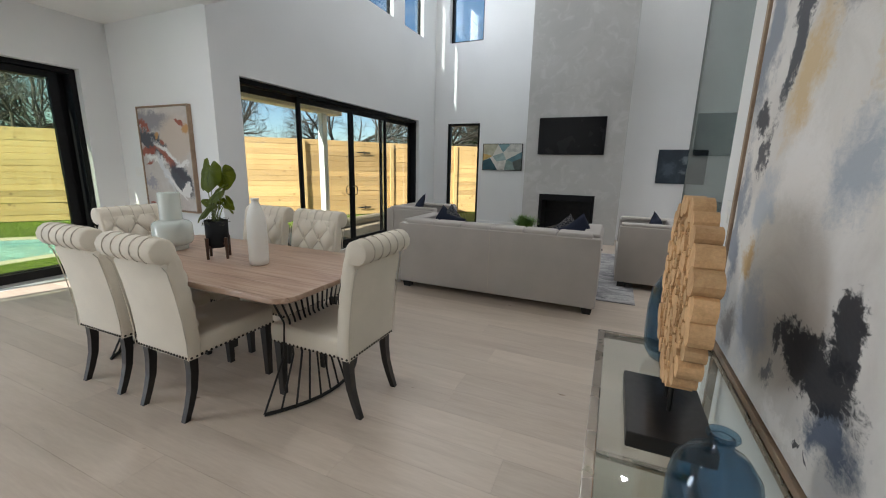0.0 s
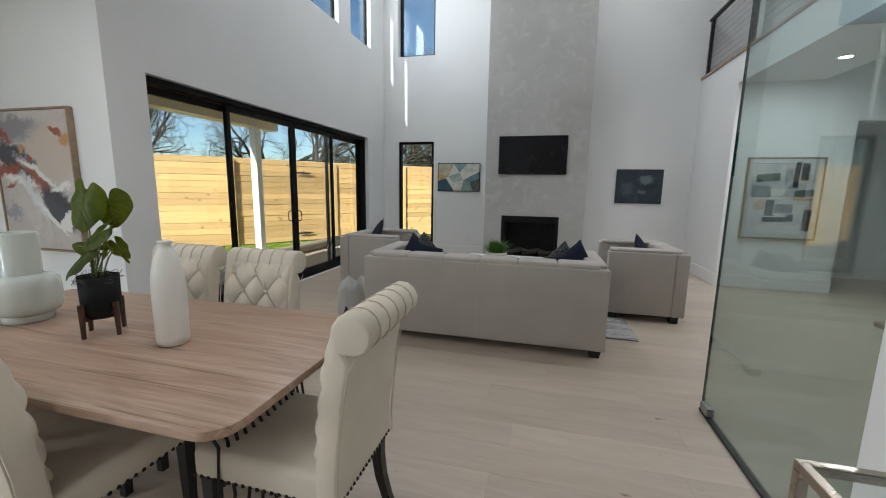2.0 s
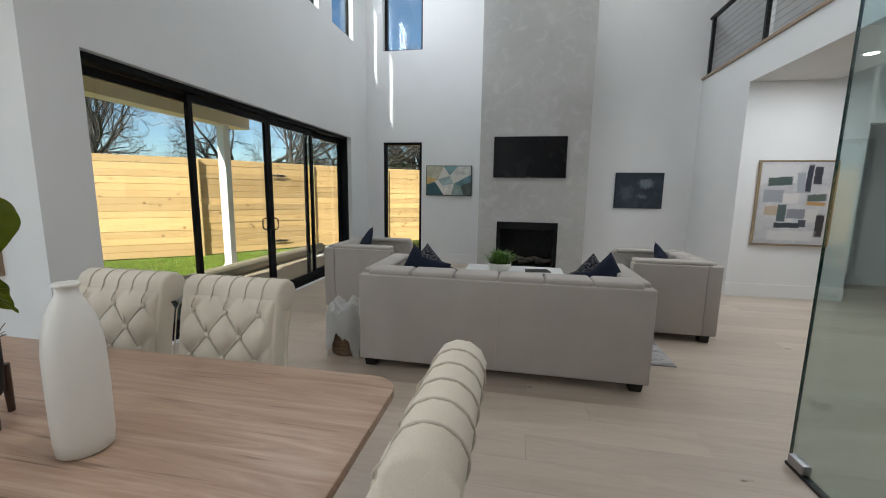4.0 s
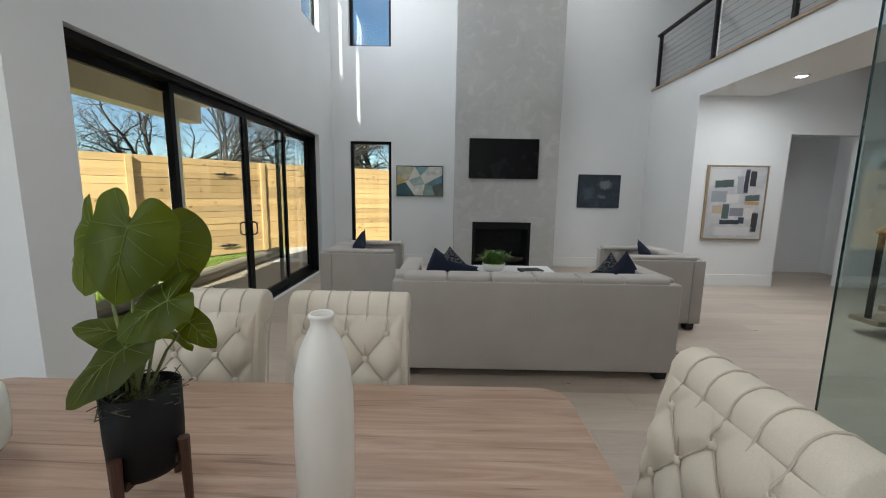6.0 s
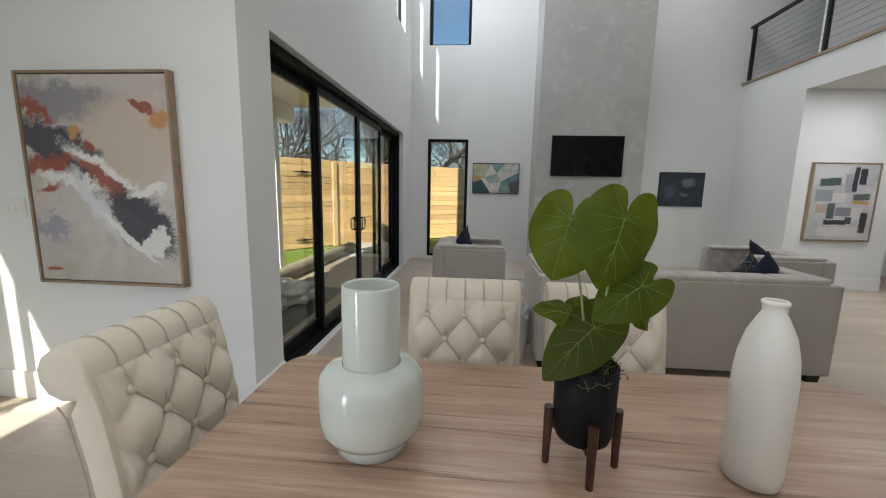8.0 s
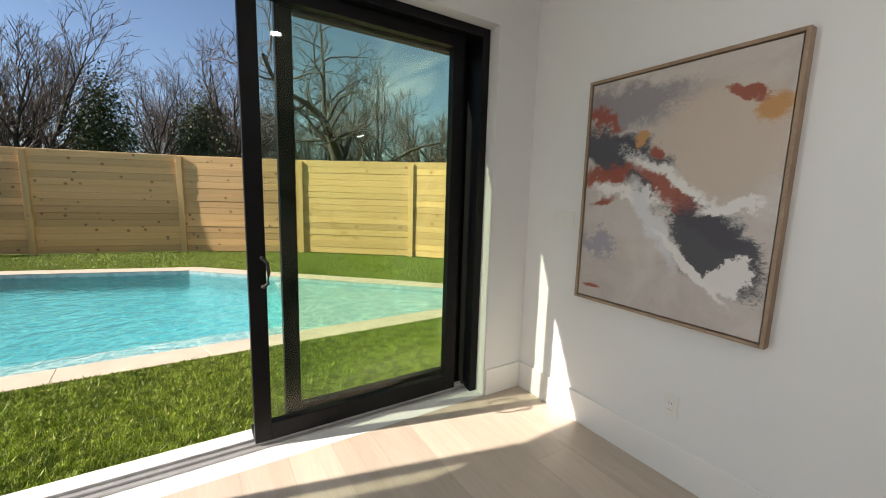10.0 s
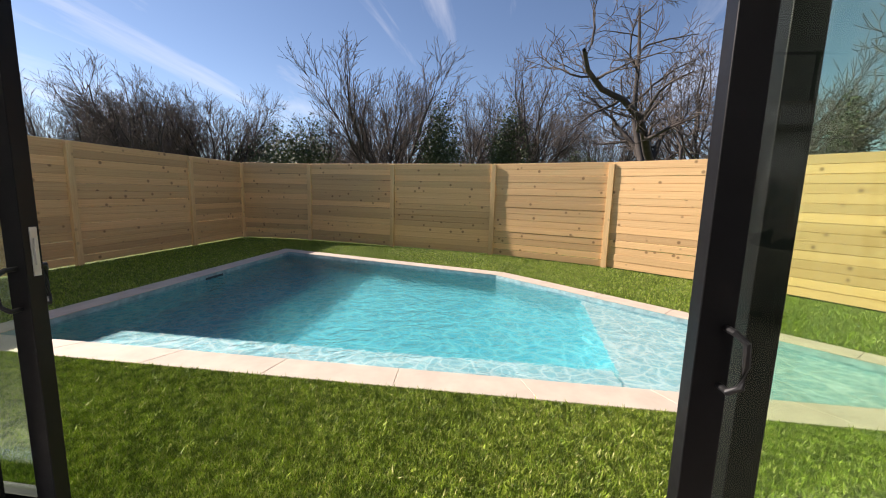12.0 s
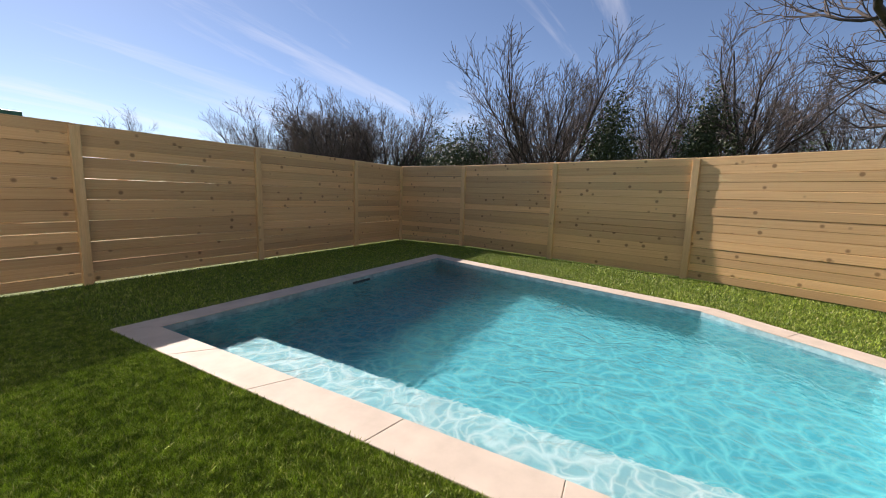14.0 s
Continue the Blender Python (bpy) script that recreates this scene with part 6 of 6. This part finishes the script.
def pillow(m, size, mat, label):
    bm = bmesh.new()
    nn = 14
    for sg in (-1, 1):
        g = []
        for j in range(nn + 1):
            r_ = []
            for i in range(nn + 1):
                u, v = i / nn * 2 - 1, j / nn * 2 - 1
                pinch = 1 - 0.10 * (1 - (abs(u * v)) ** 0.6) * (abs(u) ** 8 + abs(v) ** 8)
                t = ((1 - u ** 2) * (1 - v ** 2)) ** 0.45
                r_.append(bm.verts.new((u * size / 2 * pinch, sg * 0.07 * t, v * size / 2 * pinch - 0.05 * size * max(0, v) * (1 - u * u))))
            g.append(r_)
        for j in range(nn):
            for i in range(nn):
                q = (g[j][i], g[j][i + 1], g[j + 1][i + 1], g[j + 1][i])
                bm.faces.new(q if sg < 0 else q[::-1])
    bmesh.ops.remove_doubles(bm, verts=bm.verts, dist=1e-4)
    ob = part("throw_pillow", bm, mat, smooth=True)
    ob.matrix_basis = m
    return tagged(ob, label, "pillow")


pillow(pose(-1.42, 5.05, 0.69, -22, 18, -25), 0.44, NAVY, "navy throw pillow on the sofa")
pillow(pose(-1.34, 5.06, 0.69, -20, 34, -14), 0.42, WEAVE, "black and white woven throw pillow on the sofa")
pillow(pose(-0.02, 5.02, 0.67, -20, -32, 20), 0.42, WEAVE, "black and white woven throw pillow on the sofa")
pillow(pose(0.10, 5.00, 0.68, -18, -26, 30), 0.44, NAVY, "navy throw pillow on the sofa")
pillow(pose(-2.50, 6.38, 0.70, -25, 24, -80), 0.46, NAVY, "navy throw pillow on the armchair")
pillow(pose(1.0, 6.35, 0.66, -25, -15, 80), 0.44, NAVY, "navy throw pillow on the armchair")


def make_rug():
    m = Mat("grey_abstract_rug_pile", 0.95, spec=0.1)
    v = m.world_coords((1, 2.2, 1))
    a = m.noise(v, 2.6, 7, 0.7, 1.0)
    c = m.ramp(a, (0.3, (0.14, 0.14, 0.15)), (0.48, (0.34, 0.33, 0.33)), (0.56, (0.52, 0.51, 0.50)), (0.7, (0.24, 0.24, 0.26)))
    m.color(c)
    m.bump(m.noise(m.world_coords(), 260, 2), 0.5, 0.004)
    return m.m


rug = part("rug", box((-2.35, 5.17, 0.001), (0.76, 7.85, 0.011), 0.004), make_rug())
tagged(rug, "mottled grey abstract area rug under the seating", "rug")
ct = thing("coffee_table", "low white coffee table with a wide top on the rug", "coffee table", pose(-0.62, 6.75, 0.011))
part("tabletop", box((-0.62, -0.36, 0.385), (0.62, 0.36, 0.43), 0.006), TRIM, ct)
for sx in (-1, 1):
    for sy in (-1, 1):
        part("leg", box((sx * 0.56 - 0.03, sy * 0.30 - 0.03, 0.0), (sx * 0.56 + 0.03, sy * 0.30 + 0.03, 0.385), 0.004), TRIM, ct)
gp = thing("grass_plant", "spiky green grass plant in a white bowl on the coffee table", "plant", pose(-0.80, 6.72, 0.441) @ Matrix.Diagonal((1.5, 1.5, 1.05, 1)))
part("bowl", lathe([(0.05, 0.0), (0.075, 0.01), (0.095, 0.06), (0.10, 0.10), (0.093, 0.10), (0.085, 0.06), (0.0005, 0.05)], 28), WHITECERAMIC, gp, smooth=True)
gb = bmesh.new()
rg = random.Random(5)
for k in range(420):
    a, sp = rg.uniform(0, 6.28), abs(rg.gauss(0, 0.55))
    L = rg.uniform(0.14, 0.23)
    p0 = Vector((rg.gauss(0, .03), rg.gauss(0, .03), 0.07))
    dd = Vector((math.cos(a) * sp, math.sin(a) * sp, 1)).normalized()
    p1 = p0 + dd * L * 0.6
    p2 = p1 + (dd + Vector((math.cos(a), math.sin(a), -0.5)) * 0.5).normalized() * L * 0.4
    s = Vector((-math.sin(a), math.cos(a), 0)) * 0.0035
    v = [gb.verts.new(q) for q in (p0 - s, p0 + s, p1 + s, p1 - s, p2)]
    gb.faces.new((v[0], v[1], v[2], v[3])); gb.faces.new((v[3], v[2], v[4]))
part("grass_tuft", gb, simple("fresh_green_blade", (0.10, 0.20, 0.03), 0.5, var=0.4, scale=20), gp)
bk = thing("book", "dark hardback book lying on the coffee table", "book", pose(-0.32, 6.70, 0.441, 0, 0, 12))
part("cover", boxes(((-0.14, -0.10, 0.0), (0.14, 0.10, 0.004)), ((-0.14, -0.10, 0.026), (0.14, 0.10, 0.030)), ((-0.14, -0.10, 0.004), (-0.136, 0.10, 0.026))), LEGWOOD, bk)
part("pages", box((-0.134, -0.096, 0.0042), (0.136, 0.096, 0.0258)), PLATE, bk)

bas = thing("basket", "brown woven basket beside the sofa with a throw over it", "basket", pose(-2.04, 4.90, 0) @ Matrix.Scale(0.9, 4))
bb = bmesh.new()
for k in range(16):
    z = 0.02 + 0.024 * k
    r = 0.15 + 0.03 * (k / 15)
    add_tube(bb, [((r + 0.006 * (-1) ** (i + k)) * math.cos(i * math.pi / 14), (r + 0.006 * (-1) ** (i + k)) * math.sin(i * math.pi / 14), z) for i in range(29)], 0.012, 6, False)
part("woven_wall", bb, simple("brown_wicker", (0.15, 0.085, 0.045), 0.7, var=0.4, scale=20, bump=0.3), bas, smooth=True)
part("basket_floor", lathe([(0.15, 0.001), (0.15, 0.015), (0.0005, 0.016)], 20), simple("brown_wicker_floor", (0.12, 0.07, 0.04), 0.8), bas)
tb2 = bmesh.new()
nn = 30
gg = []
for j in range(nn + 1):
    r_ = []
    for i in range(nn + 1):
        u, v = i / nn * 2 - 1, j / nn * 2 - 1
        rr = max(abs(u), abs(v)) ** 1.0
        x, y = u * 0.26, v * 0.27
        rad_ = math.hypot(x, y)
        z = 0.47 - max(0, rad_ - 0.17) * 2.6 + 0.034 * math.sin(11 * u + 3 * v) + 0.026 * math.sin(17 * v - 5 * u) + 0.012 * math.sin(31 * u - 19 * v)
        k = 1 if rad_ < 0.19 else 0.19 / rad_ + 0.12 * (rad_ - 0.19)
        r_.append(tb2.verts.new((x * k * 1.14, y * k * 1.14, z)))
    gg.append(r_)
for j in range(nn):
    for i in range(nn):
        tb2.faces.new((gg[j][i], gg[j][i + 1], gg[j + 1][i + 1], gg[j + 1][i]))
bmesh.ops.solidify(tb2, geom=tb2.faces[:], thickness=0.012)
th_ = part("throw_blanket", tb2, THROW, smooth=True)
th_.location = (-2.04, 4.90, 0.0)
th_.scale = (0.9, 0.9, 0.9)
tagged(th_, "white knitted throw bunched over a woven basket", "blanket")

# ---- console table and its ornaments ----
CX0, CX1, CY0, CY1, CZ = 0.43, 0.845, 0.95, 2.34, 0.785
con = thing("console_table", "champagne metal console table with glass top and shelf", "console table")
for x in (CX0, CX1 - 0.025):
    for y in (CY0, CY1 - 0.025):
        part("leg", box((x, y, 0), (x + 0.025, y + 0.025, CZ - 0.025), 0.003), CONSOLEMETAL, con)
for z in (CZ, 0.24):
    for nm, a, b in (("rail", (CX0, CY0, z - 0.025), (CX0 + 0.025, CY1, z)), ("rail", (CX1 - 0.025, CY0, z - 0.025), (CX1, CY1, z)), ("rail", (CX0 + 0.025, CY0, z - 0.025), (CX1 - 0.025, CY0 + 0.025, z)), ("rail", (CX0 + 0.025, CY1 - 0.025, z - 0.025), (CX1 - 0.025, CY1, z))):
        if z < 0.5 and nm == "rail":
            a = tuple(q + 0.0005 for q in a)
        part(nm, box(a, b, 0.003), CONSOLEMETAL, con)
    part("glass_shelf", box((CX0 + 0.0255, CY0 + 0.0255, z - 0.012), (CX1 - 0.0255, CY1 - 0.0255, z - 0.002)), CONSOLEGLASS, con)


def jug(x, y, k, label, tall=1.0):
    j = thing("glass_jug", label, "glass jug", Matrix.Translation((x, y, CZ - 0.001)) @ Matrix.Diagonal((k, k, k * tall, 1)))
    part("body", lathe([(0.05, 0.0), (0.085, 0.006), (0.108, 0.035), (0.115, 0.09), (0.115, 0.19), (0.105, 0.25), (0.075, 0.295), (0.038, 0.318), (0.030, 0.332), (0.031, 0.352), (0.026, 0.352), (0.024, 0.335), (0.07, 0.288), (0.098, 0.245), (0.108, 0.19), (0.108, 0.09), (0.10, 0.04), (0.0005, 0.014)], 44), BLUEGLASS, j, smooth=True)
    part("rim", lathe([(0.026, 0.352), (0.038, 0.353), (0.0415, 0.360), (0.038, 0.367), (0.028, 0.367), (0.025, 0.360), (0.026, 0.352)], 36, False), BLUEGLASS, j, "thick rolled glass rim", smooth=True)
    return j


jug(0.66, 2.17, 0.72, "large smoky blue glass jug on the console table", 1.36)
jug(0.635, 1.42, 0.60, "small smoky blue glass jug on the console table")

disc = thing("wood_slice_disc", "round sculpture of sawn branch slices on a black base", "sculpture", pose(0.615, 1.80, CZ))
part("base", box((-0.10, -0.17, 0.0), (0.085, 0.14, 0.04), 0.003), LEGWOOD, disc)
for y in (-0.035, 0.035):
    part("rod", tube([(0, y, 0.04), (0, y, 0.16)], 0.006, 8), IRON, disc)
R = 0.21
CZD = 0.345
part("core", lathe([(0.0005, -0.008), (R - 0.012, -0.008), (R - 0.012, 0.008), (0.0005, 0.008)], 40), SLICEDARK, disc).matrix_basis = pose(0, 0, CZD, 0, 90, 0)
rs = random.Random(21)
placed = []
for k in range(26):
    a = 2 * math.pi * k / 26
    r = rs.uniform(0.019, 0.031)
    placed.append((R * math.cos(a), R * math.sin(a), r, rs.uniform(0.020, 0.027)))
tries = 0
while len(placed) < 290 and tries < 45000:
    tries += 1
    a, d_ = rs.uniform(0, 6.283), (R - 0.03) * math.sqrt(rs.random())
    r = rs.choice((0.026, 0.021, 0.015, 0.011, 0.008, 0.006)) if tries > 2500 else rs.choice((0.026, 0.022, 0.017))
    if tries > 9000:
        r = rs.choice((0.010, 0.007, 0.0055))
    x, y = d_ * math.cos(a), d_ * math.sin(a)
    if all((x - q[0]) ** 2 + (y - q[1]) ** 2 > (r + q[2]) ** 2 * 0.86 for q in placed):
        placed.append((x, y, r, rs.uniform(0.016, 0.025)))
for x, y, r, hl in placed:
    b = bmesh.new()
    nseg = 14 if r > 0.014 else 9
    bmesh.ops.create_cone(b, cap_ends=True, segments=nseg, radius1=r, radius2=r * 0.98, depth=2 * hl)
    for v in b.verts:
        q = 1 + 0.07 * math.sin(3 * math.atan2(v.co.y, v.co.x) + x * 90)
        v.co.x *= q
        v.co.y *= q
    s = part("slice", b, SLICE, disc)
    s.matrix_basis = Matrix.Translation((0, y, CZD + x)) @ Matrix.Rotation(radians(90), 4, 'Y')

bld = thing("roofline", "dark green metal roof of a neighbouring building", "building", pose(-7.9, -24.5, -0.9))
part("wall", box((-3, -3, -0.2), (3, 3, 4.2)), CREAM, bld)
part("roof", boxes(((-3.3, -3.3, 4.2), (3.3, 3.3, 4.9)), bevel=0.03), GREENROOF, bld)

# ---- turf blades ----
def turf(name, n, region, seed, size):
    g = np.random.default_rng(seed)
    x0, x1, y0, y1 = region
    x, y = g.uniform(x0, x1, n), g.uniform(y0, y1, n)
    edge = offset_poly(POOL, 0.305)
    keep = np.ones(n, bool)
    c = np.zeros(n, bool)
    for i in range(len(edge)):
        (ax, ay), (bx_, by_) = edge[i - 1], edge[i]
        if ay == by_:
            continue
        hit = ((ay > y) != (by_ > y)) & (x < (bx_ - ax) * (y - ay) / (by_ - ay) + ax)
        c ^= hit
    keep &= ~c
    fc = np.zeros(n, bool)
    fp = FENCE_W + [(1.0, -5.6)]
    for i in range(len(fp)):
        (ax, ay), (bx_, by_) = fp[i - 1], fp[i]
        if ay == by_:
            continue
        fc ^= ((ay > y) != (by_ > y)) & (x < (bx_ - ax) * (y - ay) / (by_ - ay) + ax)
    keep &= fc & (x < -5.80) & ~((x > -5.57) & (y > 4.0))
    x, y = x[keep], y[keep]
    m = len(x)
    a = g.uniform(0, 2 * np.pi, m)
    h = size * g.uniform(0.55, 1.25, m)
    w = size * 0.14 * g.uniform(0.7, 1.3, m)
    lean = g.normal(0, 0.45, (m, 2)) * h[:, None]
    z = np.full(m, GZ - 0.004)
    p0 = np.stack([x - np.cos(a) * w, y - np.sin(a) * w, z], 1)
    p1 = np.stack([x + np.cos(a) * w, y + np.sin(a) * w, z], 1)
    p2 = np.stack([x + lean[:, 0], y + lean[:, 1], z + h], 1)
    v = np.stack([p0, p1, p2], 1).reshape(-1, 3)
    me = bpy.data.meshes.new(name)
    me.vertices.add(len(v))
    me.vertices.foreach_set("co", v.ravel())
    me.loops.add(3 * m)
    me.loops.foreach_set("vertex_index", np.arange(3 * m))
    me.polygons.add(m)
    me.polygons.foreach_set("loop_start", np.arange(0, 3 * m, 3))
    me.update(calc_edges=True)
    me.materials.append(BLADE)
    return tagged(new(name, me), "short green artificial turf blades", "grass", kind="stuff")


turf("turf", 900000, (-7.25, -5.80, -5.5, 5.5), 1, 0.0165)
turf("turf", 480000, (-15.0, -5.80, -5.6, 12.5), 2, 0.032)

# ---- floorboards, each its own piece ----
floor = thing("floor", "wide pale oak floorboards laid across the room", "floor")
tagged(floor, kind="structure")
bmx = box((0, 0, -0.014), (1, 1, 0.0))
FB = bpy.data.meshes.new("floorboard")
bmx.to_mesh(FB)
bmx.free()
FB.materials.append(FLOOR)
rfl = random.Random(3)
BW = 0.228
yy = -4.0
while yy < YN - 0.01:
    w = min(BW, YN - yy)
    x = XP - (0.125 if yy < YP else -1.81)
    end = 7.98
    first = True
    while x < end - 0.01:
        L = rfl.uniform(0.7, 2.2) if first else rfl.uniform(1.9, 2.4)
        if yy < -0.3 or x > 3.4:
            L = 6.0
        if end - (x + L) < 0.5:
            L = end - x
        ob = new("floorboard", FB)
        ob.parent = floor
        ob.matrix_basis = Matrix.Translation((x + 0.0004, yy + 0.0004, rfl.uniform(-0.0003, 0))) @ Matrix.Diagonal((L - 0.0008, w - 0.0008, 1, 1))
        x += L
        first = False
    yy += w
